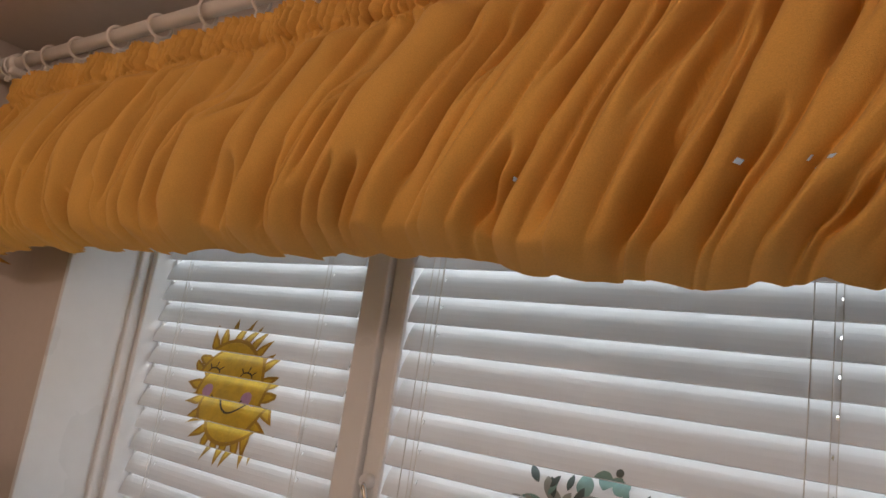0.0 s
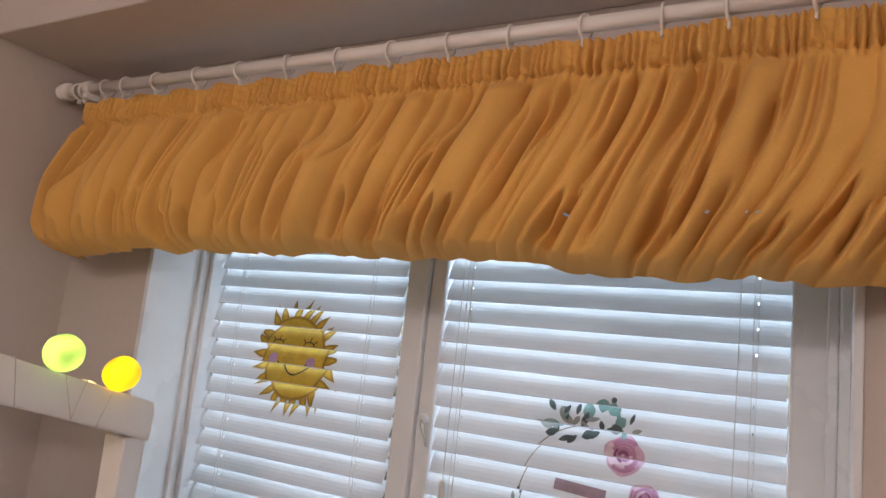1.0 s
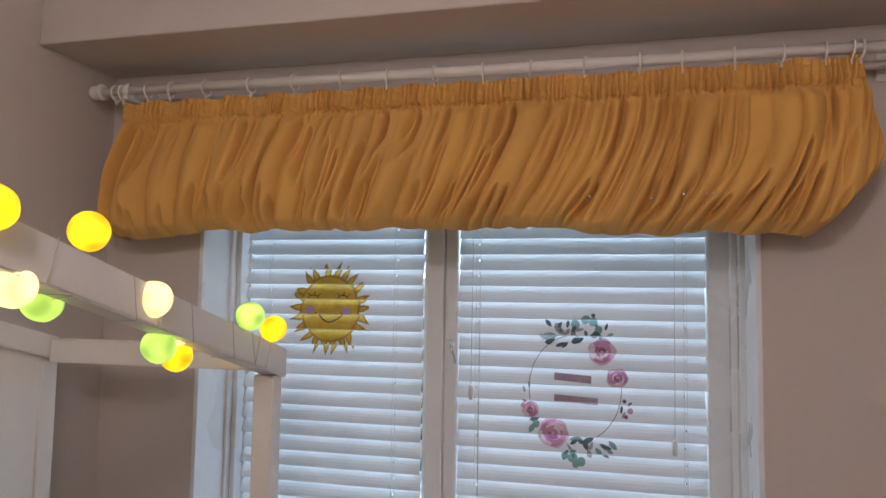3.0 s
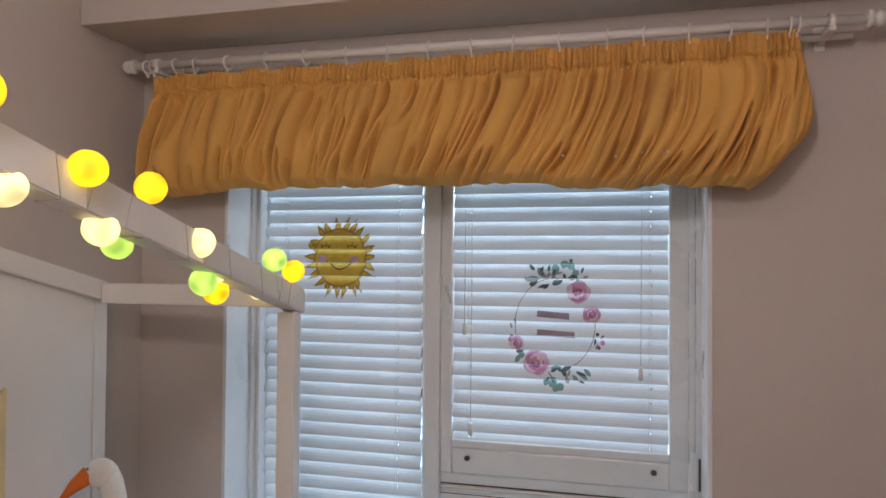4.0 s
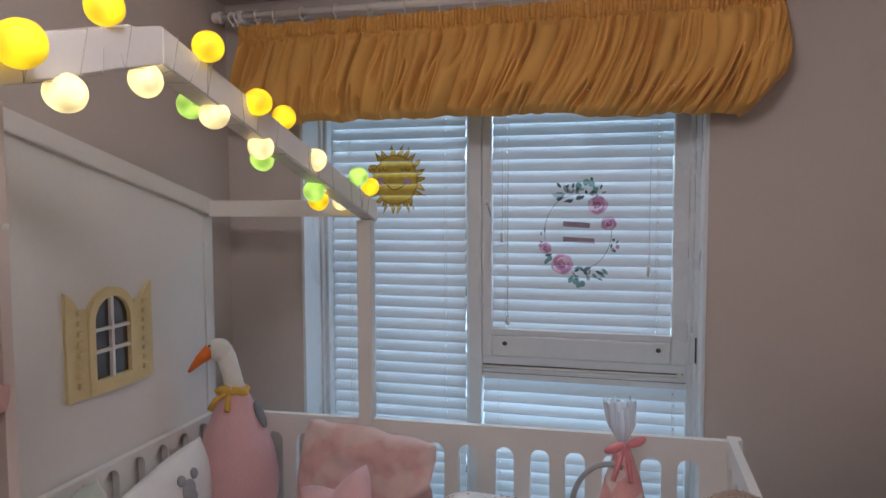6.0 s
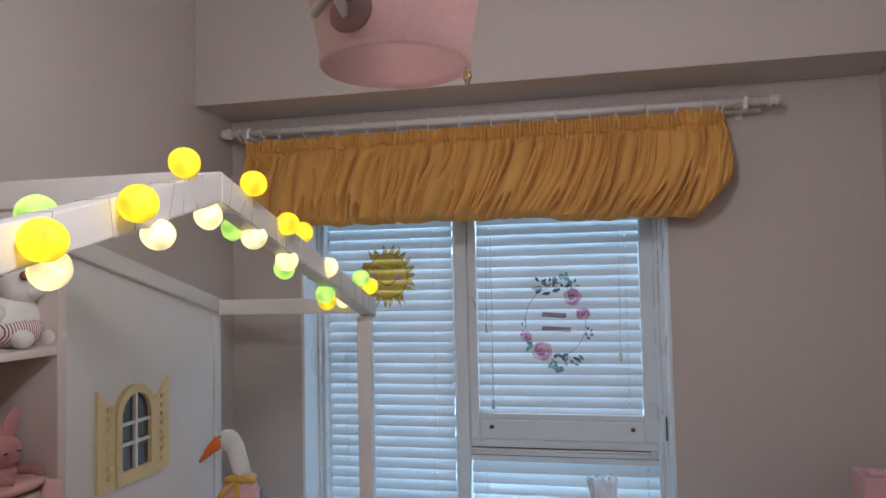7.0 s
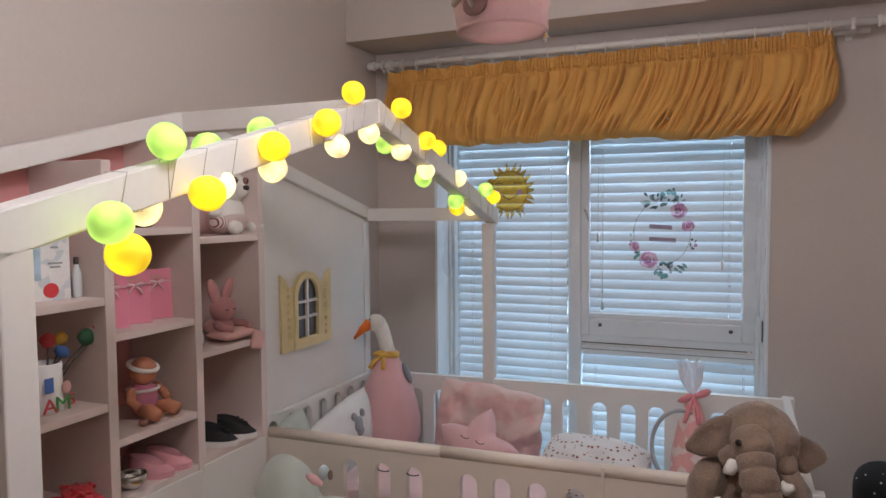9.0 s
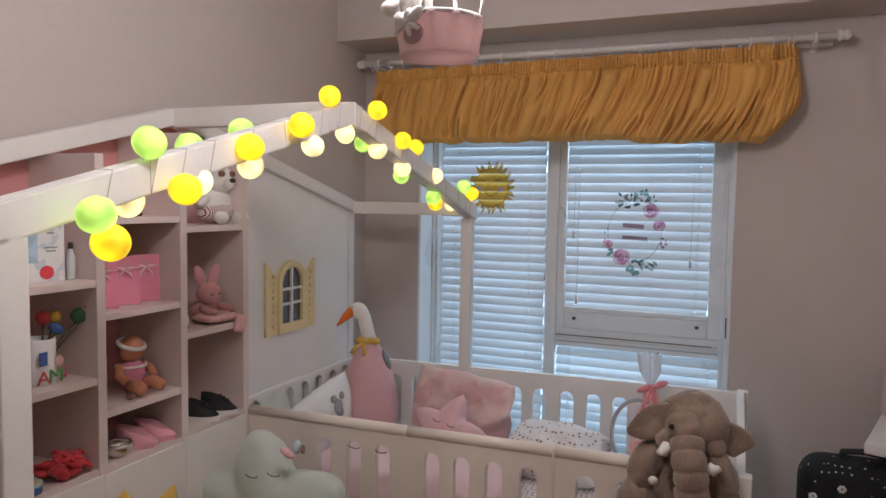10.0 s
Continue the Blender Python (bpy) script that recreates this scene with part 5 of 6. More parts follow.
# elephant hanging over the cot rail
EX, EY = -0.014, -0.585
elephant = thing("plush_elephant", (EX, EY, 0.42), "large brown plush elephant with white tusks hanging over the rail", "plush toy")
bm = bmesh.new()
parts = [((0.006, 0.020, 0.858), (0.104, 0.088, 0.090), (0, 0, 0)), ((0.0, 0.012, 0.895), (0.076, 0.070, 0.052), (0, 0, 0)), ((0.0, 0.020, 0.66), (0.125, 0.080, 0.16), (0, 0, 0)), ((0.0, 0.025, 0.52), (0.14, 0.09, 0.12), (0, 0, 0)),
         ((-0.118, 0.000, 0.748), (0.050, 0.050, 0.076), (0, 16, 0)), ((-0.142, -0.012, 0.655), (0.060, 0.055, 0.075), (0, 8, 0)), ((-0.140, -0.018, 0.575), (0.064, 0.058, 0.06), (0, 0, 0)), ((0.082, -0.020, 0.765), (0.046, 0.048, 0.066), (0, -10, 0)), ((0.092, -0.030, 0.675), (0.056, 0.052, 0.070), (0, -4, 0)), ((0.095, -0.03, 0.59), (0.06, 0.055, 0.06), (0, 0, 0)),
         ((-0.058, -0.030, 0.838), (0.030, 0.036, 0.034), (0, 24, 0)), ((0.060, -0.020, 0.838), (0.034, 0.036, 0.044), (0, -20, 0)), ((-0.008, -0.048, 0.872), (0.056, 0.044, 0.046), (0, 0, 0))]
NARROW = 0.84
pieces = {"head": (0, 1, 10, 11, 12), "torso": (2, 3), "left_arm": (4, 5, 6), "right_arm": (7, 8, 9)}
for piece, members in pieces.items():
    bm = bmesh.new()
    for i in members:
        c, r, turn = parts[i]
        c, r = (c[0] * NARROW, c[1], c[2]), (r[0] * NARROW, r[1], r[2])
        blob(bm, (EX + c[0], EY + c[1], c[2]), r, turn, 0, 36, 0.12, int(c[2] * 90))
    for v in bm.verts:
        v.co += (v.co - Vector((EX, EY, v.co.z))).normalized() * (0.005 * noise.noise(v.co * 26) + 0.003 * noise.noise(Vector((v.co.x * 20, v.co.y * 20, v.co.z * 70))))
    part("arm" if "arm" in piece else piece, bm, plush_brown, elephant, "", True)
trunk = [(-0.004, -0.070, 0.856), (0.004, -0.098, 0.820), (0.012, -0.104, 0.775), (0.016, -0.100, 0.72), (0.012, -0.096, 0.66), (0.012, -0.092, 0.57)]
pts, rs = [], []
for k in range(60):
    t = k / 59 * (len(trunk) - 1)
    i = min(int(t), len(trunk) - 2)
    p = Vector(trunk[i]).lerp(Vector(trunk[i + 1]), t - i)
    pts.append(p + Vector((EX, EY, 0)))
    fold = abs(math.sin(k * math.pi / 9)) ** 0.5 if k < 38 else 1.0
    rs.append((0.040 - 0.002 * k / 59) * (0.86 + 0.14 * fold) * (0.75 if k == 0 else 1))
part("trunk", tube(bmesh.new(), pts, rs, 22), plush_brown, elephant, "ringed trunk", True)


def ear_flap(bm, m, outline, t):
    """A soft flat ear: an outline puffed to some thickness, with a turned-in rim."""
    n = len(outline)
    rings = []
    for e, dep in ((1.0, 0.0), (0.97, 0.6), (0.82, 1.0), (0.45, 0.55), (0.1, 0.45)):
        for s in (-1, 1):
            rings.append([bm.verts.new(m @ Vector((x * e, s * t * dep, z * e))) for x, z in outline])
    for s in (0, 1):
        chain = rings[s::2]
        for p, q in zip(chain, chain[1:]):
            for k in range(n):
                bm.faces.new((p[k], p[(k + 1) % n], q[(k + 1) % n], q[k]))
        bm.faces.new(chain[-1])
    bmesh.ops.remove_doubles(bm, verts=bm.verts[:], dist=0.00005)


def softened(pts, times=2):
    """Rounds an outline's corners."""
    for _ in range(times):
        out = []
        for (xa, za), (xb, zb) in zip(pts, pts[1:] + pts[:1]):
            out += [(0.75 * xa + 0.25 * xb, 0.75 * za + 0.25 * zb), (0.25 * xa + 0.75 * xb, 0.25 * za + 0.75 * zb)]
        pts = out
    return pts


ear = bmesh.new()
ear_flap(ear, pose(EX - 0.092, EY - 0.014, 0.872, -6, 0, -12), softened([(0.056, 0.058), (-0.004, 0.042), (-0.042, -0.002), (-0.062, -0.040), (-0.018, -0.050), (0.036, -0.040)]), 0.016)
part("ear", ear, plush_brown, elephant, "", True)
ear = bmesh.new()
ear_flap(ear, pose(EX + 0.088, EY + 0.010, 0.850, -4, 0, 30), softened([(-0.03, 0.040), (0.014, 0.034), (0.056, 0.006), (0.066, -0.022), (0.030, -0.036), (0.004, -0.052), (-0.020, -0.02)]), 0.012)
part("ear", ear, plush_brown, elephant, "", True)
for a, b in (((-0.044, -0.080, 0.838), (-0.060, -0.110, 0.826)), ((0.046, -0.076, 0.800), (0.070, -0.086, 0.800))):
    part("tusk", tube(bmesh.new(), [Vector(a) + Vector((EX, EY, 0)), (Vector(a) + Vector(b)) / 2 + Vector((EX, EY, -0.004)), Vector(b) + Vector((EX, EY, 0.004))], [0.014, 0.013, 0.007], 10), plush_white, elephant, "white plush tusk", True)
part("eye", blob(bmesh.new(), (EX - 0.036, EY - 0.090, 0.887), (0.007, 0.005, 0.007), seg=12), eye_black, elephant, "small dark eye", True)
part("paw_patch", blob(bmesh.new(), (EX - 0.075, EY - 0.066, 0.745), (0.012, 0.010, 0.010), seg=12), plush_white, elephant, "white plush patch", True)


def fur(parent, count, length, mat, seed):
    """Short pile standing off every brown surface of a plush toy, as many thin blades."""
    r = random.Random(seed)
    pool, weights = [], []
    for ob in parent.children:
        if ob.data.materials[0] == mat:
            for p in ob.data.polygons:
                if p.material_index == 0 and p.center.z > 0.5:
                    pool.append((p.center.copy(), p.normal.copy(), p.area ** 0.5))
                    weights.append(p.area)
    verts, faces = [], []
    for c, n, size in r.choices(pool, weights, k=count):
        side = n.orthogonal().normalized()
        side = (side * r.uniform(-1, 1) + n.cross(side) * r.uniform(-1, 1)).normalized()
        root = c + side * size * r.uniform(-0.5, 0.5) + n.cross(side) * size * r.uniform(-0.5, 0.5) - n * 0.001
        tip = root + (n + Vector((r.uniform(-0.7, 0.7), r.uniform(-0.7, 0.7), r.uniform(-1.1, 0.1)))).normalized() * length * r.uniform(0.5, 1.2)
        k = len(verts)
        verts += [root - side * 0.0011, root + side * 0.0011, tip]
        faces.append((k, k + 1, k + 2))
    mesh = bpy.data.meshes.new("fur")
    mesh.from_pydata(verts, [], faces)
    mesh.materials.append(mat)
    ob = link_mesh("fur", mesh, parent, None, "short brown plush pile")
    tagged(ob, "short brown plush pile", "", "", "stuff")


fur(elephant, 30000, 0.0045, plush_brown, 5)

# pink gift bag with tulle, and a grey hoop
tulle = material("tulle", (0.84, 0.80, 0.82), 0.9, vary=0.05, scale=30)
thin(tulle, (0.85, 0.82, 0.85), 0.45, 0.66)
bag = thing("gift_pouch", (-0.19, 0.15, 0.42), "pink gift pouch tied with ribbon and white tulle", "gift bag")
bm = bmesh.new()
lathe(bm, (-0.185, 0.15, 0.42), [(0.02, 0.0), (0.065, 0.005), (0.072, 0.06), (0.066, 0.16), (0.045, 0.26), (0.022, 0.33), (0.016, 0.35)], 24)
pouch = part("pouch", bm, printed("pouch_print", (0.80, 0.42, 0.40), (0.82, 0.68, 0.64), 22, 0.5, 0.55), bag, "", True)
bm = bmesh.new()
for turn in (0.0, 1.9):
    # gathered sheer cloth, open at its ragged top
    shell = []
    for q in range(9):
        t = q / 8
        ring = []
        for k in range(40):
            a = k * math.tau / 40 + turn
            r = (0.006 + 0.026 * min(1.0, 2.2 * t) ** 0.9) * (1 + 0.30 * t * math.sin(7 * a + turn) + 0.12 * t * math.sin(3 * a))
            ring.append(bm.verts.new((-0.187 - 0.008 * t + r * math.cos(a), 0.15 + 0.8 * r * math.sin(a), 0.770 + 0.100 * t + 0.010 * t * math.sin(5 * a + 2 * turn) + 0.004 * turn * t)))
        shell.append(ring)
    for p, q in zip(shell, shell[1:]):
        for k in range(40):
            bm.faces.new((p[k], p[(k + 1) % 40], q[(k + 1) % 40], q[k]))
part("tulle", bm, tulle, pouch, "sheer white tulle tuft", True)
bm = bmesh.new()
for sgn in (-1, 1):
    blob(bm, (-0.180 + 0.026 * sgn, 0.135, 0.772 + 0.010 * sgn), (0.028, 0.010, 0.012), (0, -24, 0), 0, 14, 0.25, sgn)
    tube(bm, [(-0.182, 0.135, 0.768), (-0.182 + 0.012 * sgn, 0.118, 0.735), (-0.186 + 0.022 * sgn, 0.100, 0.690)], [0.005, 0.007, 0.006], 8)
part("ribbon", bm, material("ribbon_pink", (0.75, 0.27, 0.30), 0.6, vary=0.1, scale=40), pouch, "deep pink ribbon bow", True)
bm = bmesh.new()
tube(bm, [(-0.215 + 0.095 * math.cos(a), 0.12, 0.60 + 0.125 * math.sin(a)) for a in [math.pi * (1.25 - 0.85 * k / 20) for k in range(21)]], 0.007, 10)
tube(bm, [(-0.278, 0.12, 0.51), (-0.275, 0.12, 0.42)], 0.007, 10)
tagged(part("play_hoop", bm, material("grey_felt", (0.42, 0.42, 0.43), 0.9, vary=0.08, scale=40), None, "", True), "grey curved hoop standing beside the gift pouch", "hoop")

# ---- things on the shelves ----
def on_shelf(c, k):
    return SHELVES[c][k] + 0.0085


# plush dog
bx, by, bz = -1.430, -0.605, on_shelf(3, 0)
striped = dotted("striped_cloth", (0.78, 0.72, 0.68), (0.28, 0.06, 0.05), 70, 0.30)
wv = striped.node_tree.nodes.new("ShaderNodeTexWave")
wv.inputs["Scale"].default_value = 55
wv.bands_direction = "Y"
tcn = striped.node_tree.nodes.new("ShaderNodeTexCoord")
striped.node_tree.links.new(tcn.outputs["Object"], wv.inputs["Vector"])
mixn = [n for n in striped.node_tree.nodes if n.bl_idname == "ShaderNodeMix"][0]
rng = striped.node_tree.nodes.new("ShaderNodeMapRange")
rng.inputs["From Min"].default_value, rng.inputs["From Max"].default_value = 0.25, 0.35
striped.node_tree.links.new(wv.outputs["Fac"], rng.inputs["Value"])
striped.node_tree.links.new(rng.outputs[0], mixn.inputs[0])
dog_brown = material("dog_brown", (0.30, 0.14, 0.10), 0.95, vary=0.1, scale=30, bump=0.6, bump_scale=250)
bm = bmesh.new()
blob(bm, (bx, by, bz + 0.055), (0.045, 0.058, 0.058), index=0, seg=22, rough=0.05)
blob(bm, (bx + 0.004, by, bz + 0.035), (0.050, 0.062, 0.038), index=1, seg=22, rough=0.05)
blob(bm, (bx + 0.012, by + 0.004, bz + 0.132), (0.040, 0.046, 0.044), index=0, seg=22, rough=0.04)
blob(bm, (bx + 0.046, by + 0.004, bz + 0.122), (0.022, 0.020, 0.020), index=0, seg=16)
blob(bm, (bx + 0.065, by + 0.004, bz + 0.130), (0.008, 0.011, 0.008), index=3, seg=12)
for s in (-1, 1):
    blob(bm, (bx - 0.002, by + s * 0.040, bz + 0.162), (0.014, 0.022, 0.014), (s * 35, 0, 0), 2, 14)
    blob(bm, (bx + 0.048, by + s * 0.022, bz + 0.150), (0.008, 0.011, 0.010), index=2, seg=12)
    blob(bm, (bx + 0.056, by + s * 0.021, bz + 0.150), 0.0035, index=3, seg=8)
    blob(bm, (bx + 0.062, by + s * 0.040, bz + 0.020), (0.026, 0.020, 0.020), (0, 0, s * 20), 0, 16)
    blob(bm, (bx + 0.018, by + s * 0.066, bz + 0.070), (0.018, 0.026, 0.015), (s * -35, 0, 0), 0, 14)
for v in bm.verts:
    v.co = Vector((v.co.x, by + 1.10 * (v.co.y - by), bz + 1.03 * (v.co.z - bz)))
tagged(part("plush_dog", bm, [plush_white, striped, dog_brown, ink_black], None, "", True), "white plush dog in striped trousers sitting on a shelf", "plush toy")

# pink bunny on a folded blanket
bx, by, bz = -1.435, -0.655, on_shelf(3, 1)
bunny_pink = material("bunny_pink", (0.52, 0.25, 0.245), 0.95, vary=0.08, scale=25, bump=0.6, bump_scale=240, bump_dist=0.002, sheen=0.2)
bm = bmesh.new()
blob(bm, (bx, by + 0.010, bz + 0.034), (0.036, 0.048, 0.034), seg=20, rough=0.12)
for s in (-1, 1):
    tube(bm, [(bx + 0.015, by + 0.010 + s * 0.030, bz + 0.045), (bx + 0.050, by + 0.012 + s * 0.048, bz + 0.040), (bx + 0.075, by + 0.012 + s * 0.034, bz + 0.036)], [0.012, 0.012, 0.009], 10)
blob(bm, (bx + 0.014, by + 0.010, bz + 0.086), (0.034, 0.042, 0.036), seg=20, rough=0.04)
for s in (-1, 1):
    blob(bm, (bx + 0.046, by + 0.004 + s * 0.016, bz + 0.088), (0.003, 0.007, 0.002), index=1, seg=8)
for s in (-1, 1):
    blob(bm, (bx + 0.004, by + 0.012 + s * 0.030, bz + 0.138), (0.010, 0.020, 0.042), (-s * 26, 0, 0), 0, 16)
tagged(part("plush_bunny", bm, [bunny_pink, ink_black], None, "", True), "pink plush bunny with upright ears on a shelf", "plush toy")
bm = bmesh.new()
pillow(bm, 0.13, 0.09, 0.034, pose(bx + 0.042, by + 0.010, bz + 0.018, -90, 0, 84), seed=4, n=18)
pillow(bm, 0.05, 0.055, 0.022, pose(bx + 0.100, by + 0.052, bz - 0.004, 0, 14, 84), seed=5, n=14)
tagged(part("comfort_blanket", bm, material("blanket_pink", (0.74, 0.45, 0.42), 0.92, vary=0.06, scale=20, bump=0.5, bump_scale=220), None, "", True), "soft pink comfort blanket folded over the shelf edge", "blanket")
wt = thing("trinket", (-1.385, -0.790, bz), "small dark-rimmed white trinket standing on a shelf", "trinket")
bm = boxed(-1.400, -1.380, -0.803, -0.772, bz, bz + 0.052, 0.006)
part("case", bm, metal_dark, wt)
bm = bmesh.new()
blob(bm, (-1.379, -0.787, bz + 0.028), (0.004, 0.011, 0.019), seg=14)
part("dial", bm, cotton_white, wt, "white oval face", True)


def shoe(name, x, y, z, turn, ln, w, h, upper, sole, label, toe=None, group=""):
    """A small child's shoe, toe towards its own -y."""
    ob = thing(name, (x, y, z), label, "shoe", group)
    m = pose(x, y, z, 0, 0, turn)
    bm = bmesh.new()
    out = []
    for k in range(24):
        a = k * math.tau / 24
        yy = -ln / 2 * math.cos(a)
        out.append((w / 2 * math.sin(a) * (1 + 0.16 * math.cos(a)), yy))
    prism(bm, out, "z", 0, 0.015)
    for v in bm.verts:
        v.co = m @ v.co
    part("sole", bm, sole, ob, "rubber sole")
    bm = bmesh.new()
    rings = []
    for q in range(7):
        t = q / 6
        sc = 1.0 - 0.22 * t
        ring = []
        for xx, yy in out:
            front = max(0.0, min(1.0, 0.5 - yy / ln))
            ring.append(bm.verts.new(m @ Vector((xx * sc, yy * sc + 0.10 * ln * t, 0.014 + t * (h * (1 - 0.5 * front ** 1.6) - 0.014)))))
        rings.append(ring)
    for p, q in zip(rings, rings[1:]):
        for k in range(24):
            bm.faces.new((p[k], p[(k + 1) % 24], q[(k + 1) % 24], q[k]))
    inner = [bm.verts.new(v.co + Vector((0, 0, -h * 0.35))) for v in rings[-1]]
    for k in range(24):
        bm.faces.new((rings[-1][k], rings[-1][(k + 1) % 24], inner[(k + 1) % 24], inner[k]))
    bm.faces.new(inner)
    part("upper", bm, upper, ob, "", True)
    if toe:
        bm = bmesh.new()
        for k in range(3):
            tube(bm, [m @ Vector((-w * 0.22, -ln * (0.02 + 0.1 * k), h * (0.82 - 0.12 * k))), m @ Vector((0, -ln * (0.03 + 0.1 * k), h * (0.90 - 0.12 * k))), m @ Vector((w * 0.22, -ln * (0.02 + 0.1 * k), h * (0.82 - 0.12 * k)))], 0.003, 6)
        part("laces", bm, toe, ob, "", True)
    return ob


black_canvas = material("black_canvas", (0.018, 0.017, 0.018), 0.8, vary=0.2, scale=40, bump=0.4, bump_scale=300)
rubber_white = material("rubber_white", (0.78, 0.75, 0.72), 0.55, vary=0.05, scale=30)
zb = on_shelf(3, 2)
shoe("shoe", -1.385, -0.722, zb, 112, 0.112, 0.054, 0.064, black_canvas, rubber_white, "small black baby sneaker with a white sole", black_canvas, "baby shoes")
shoe("shoe", -1.380, -0.648, zb, 116, 0.114, 0.054, 0.066, black_canvas, rubber_white, "small black baby sneaker with a white sole", black_canvas, "baby shoes")
slipper_pink = material("slipper_pink", (0.74, 0.36, 0.40), 0.9, vary=0.08, scale=30, bump=0.6, bump_scale=260, bump_dist=0.0015)
zb = on_shelf(2, 3)
shoe("slipper", -1.395, -0.955, zb, 118, 0.110, 0.056, 0.058, slipper_pink, slipper_pink, "small pink knitted baby slipper", None, "baby slippers")
shoe("slipper", -1.395, -0.893, zb, 122, 0.110, 0.056, 0.060, slipper_pink, slipper_pink, "small pink knitted baby slipper", None, "baby slippers")
bm = bmesh.new()
lathe(bm, (-1.380, -1.030, zb), [(0.016, 0.0), (0.020, 0.004), (0.033, 0.018), (0.036, 0.030), (0.032, 0.037), (0.030, 0.034), (0.033, 0.028), (0.020, 0.010), (0.002, 0.008)], 26)
tagged(part("silver_bowl", bm, chrome, None, "", True), "small shiny silver bowl on a shelf", "bowl")

# doll, kept as one plain shape
doll_skin = material("doll_skin", (0.62, 0.26, 0.15), 0.6, vary=0.05, scale=20)
doll_dress = material("doll_dress", (0.68, 0.26, 0.38), 0.85, vary=0.08, scale=30)
dx, dy, dz = -1.440, -0.930, on_shelf(2, 2)
bm = bmesh.new()
blob(bm, (dx, dy, dz + 0.048), (0.034, 0.038, 0.046), index=1, seg=20)
blob(bm, (dx + 0.006, dy - 0.004, dz + 0.118), (0.033, 0.034, 0.036), index=0, seg=20)
tube(bm, [(dx + 0.006 + 0.034 * math.sin(a), dy - 0.004 + 0.033 * math.cos(a), dz + 0.131 - 0.010 * math.sin(a)) for a in [k * math.tau / 24 for k in range(24)]], 0.006, 8, 2, True)
for s in (-1, 1):
    tube(bm, [(dx + 0.02, dy + s * 0.018, dz + 0.020), (dx + 0.050, dy + s * 0.030, dz + 0.026), (dx + 0.078, dy + s * 0.034, dz + 0.018)], [0.017, 0.018, 0.016], 12, 0)
    tube(bm, [(dx, dy + s * 0.036, dz + 0.075), (dx + 0.014, dy + s * 0.054, dz + 0.052), (dx + 0.034, dy + s * 0.048, dz + 0.040)], [0.013, 0.012, 0.010], 10, 0)
tube(bm, [(dx + 0.036 * math.cos(a), dy + 0.040 * math.sin(a), dz + 0.072) for a in [k * math.tau / 20 for k in range(20)]], 0.004, 6, 2, True)
tagged(part("baby_doll", bm, [doll_skin, doll_dress, cotton_white], None, "", True), "seated baby doll in a pink dress on a shelf", "doll")
bm = bmesh.new()
blob(bm, (-1.375, -0.995, dz + 0.009), (0.011, 0.012, 0.009), seg=12)
tagged(part("bead", bm, dog_brown, None, "", True), "small dark round bead on the shelf", "bead")

# three pink gift bags
paper_pink = material("paper_pink", (0.78, 0.26, 0.36), 0.55, vary=0.04, scale=10)
satin_pink = material("satin_pink", (0.80, 0.50, 0.54), 0.4, vary=0.08, scale=40)


def gift_bag(x, y, z, turn):
    ob = thing("gift_bag", (x, y, z), "glossy pink paper gift bag with a pink satin bow", "gift bag", "gift bags on the shelf")
    m = pose(x, y, z, 0, 0, turn)
    w, d, h = 0.076, 0.036, 0.128
    bm = bmesh.new()
    box(bm, -w / 2, w / 2, -d / 2, d / 2, 0, h, 0.0015)
    for v in bm.verts:
        f = v.co.z / h
        v.co.y *= 1 - 0.75 * f ** 2
        v.co = m @ v.co
    part("body", bm, paper_pink, ob)
    bm = bmesh.new()
    prism(bm, [(-0.018, h - 0.026), (0.018, h - 0.026), (0.014, h - 0.014), (-0.014, h - 0.014)], "y", -0.0105, -0.009)
    for v in bm.verts:
        v.co = m @ v.co
    part("handle_hole", bm, shelf_pink, ob, "cut-out carrying hole")
    bm = bmesh.new()
    for s in (-1, 1):
        blob(bm, (s * 0.010, -0.0145, h - 0.032), (0.012, 0.004, 0.005), (0, -s * 15, 0), 0, 12, 0.2, s)
        tube(bm, [(0, -0.0145, h - 0.034), (s * 0.012, -0.017, h - 0.046), (s * 0.017, -0.018, h - 0.056)], [0.002, 0.003, 0.002], 6)
    tube(bm, [(-w / 2 + 0.002, -0.0135, h - 0.036), (0, -0.0140, h - 0.033), (w / 2 - 0.002, -0.0135, h - 0.030)], 0.0018, 6)
    for v in bm.verts:
        v.co = m @ v.co
    part("bow", bm, satin_pink, ob, "pink satin bow", True)


zb = on_shelf(2, 1)
for k in range(3):
    gift_bag(-1.425 - 0.010 * k, -1.035 + 0.080 * k, zb, 54 + 4 * k)

# bee plush on the top shelf
bm = bmesh.new()
zt = on_shelf(2, 0)
blob(bm, (-1.45, -1.03, zt + 0.036), (0.040, 0.050, 0.036), index=0, seg=20)
blob(bm, (-1.43, -1.005, zt + 0.034), (0.040, 0.013, 0.035), index=1, seg=16)
tube(bm, [(-1.40, -1.02, zt + 0.008), (-1.385, -0.985, zt + 0.007), (-1.385, -0.945, zt + 0.007)], 0.008, 8, 1)
tagged(part("plush_bee", bm, [felt_yellow, black_canvas], None, "", True), "yellow and black plush bee on the top shelf", "plush toy")

# toy box and bottle
zb = on_shelf(1, 0)
bxs = thing("carton_box", (-1.45, -1.21, zb), "white printed carton with a pale blue window and red badge", "box")
m = pose(-1.440, -1.215, zb, 0, 0, 78)


def placed(bm, m):
    for v in bm.verts:
        v.co = m @ v.co
    return bm


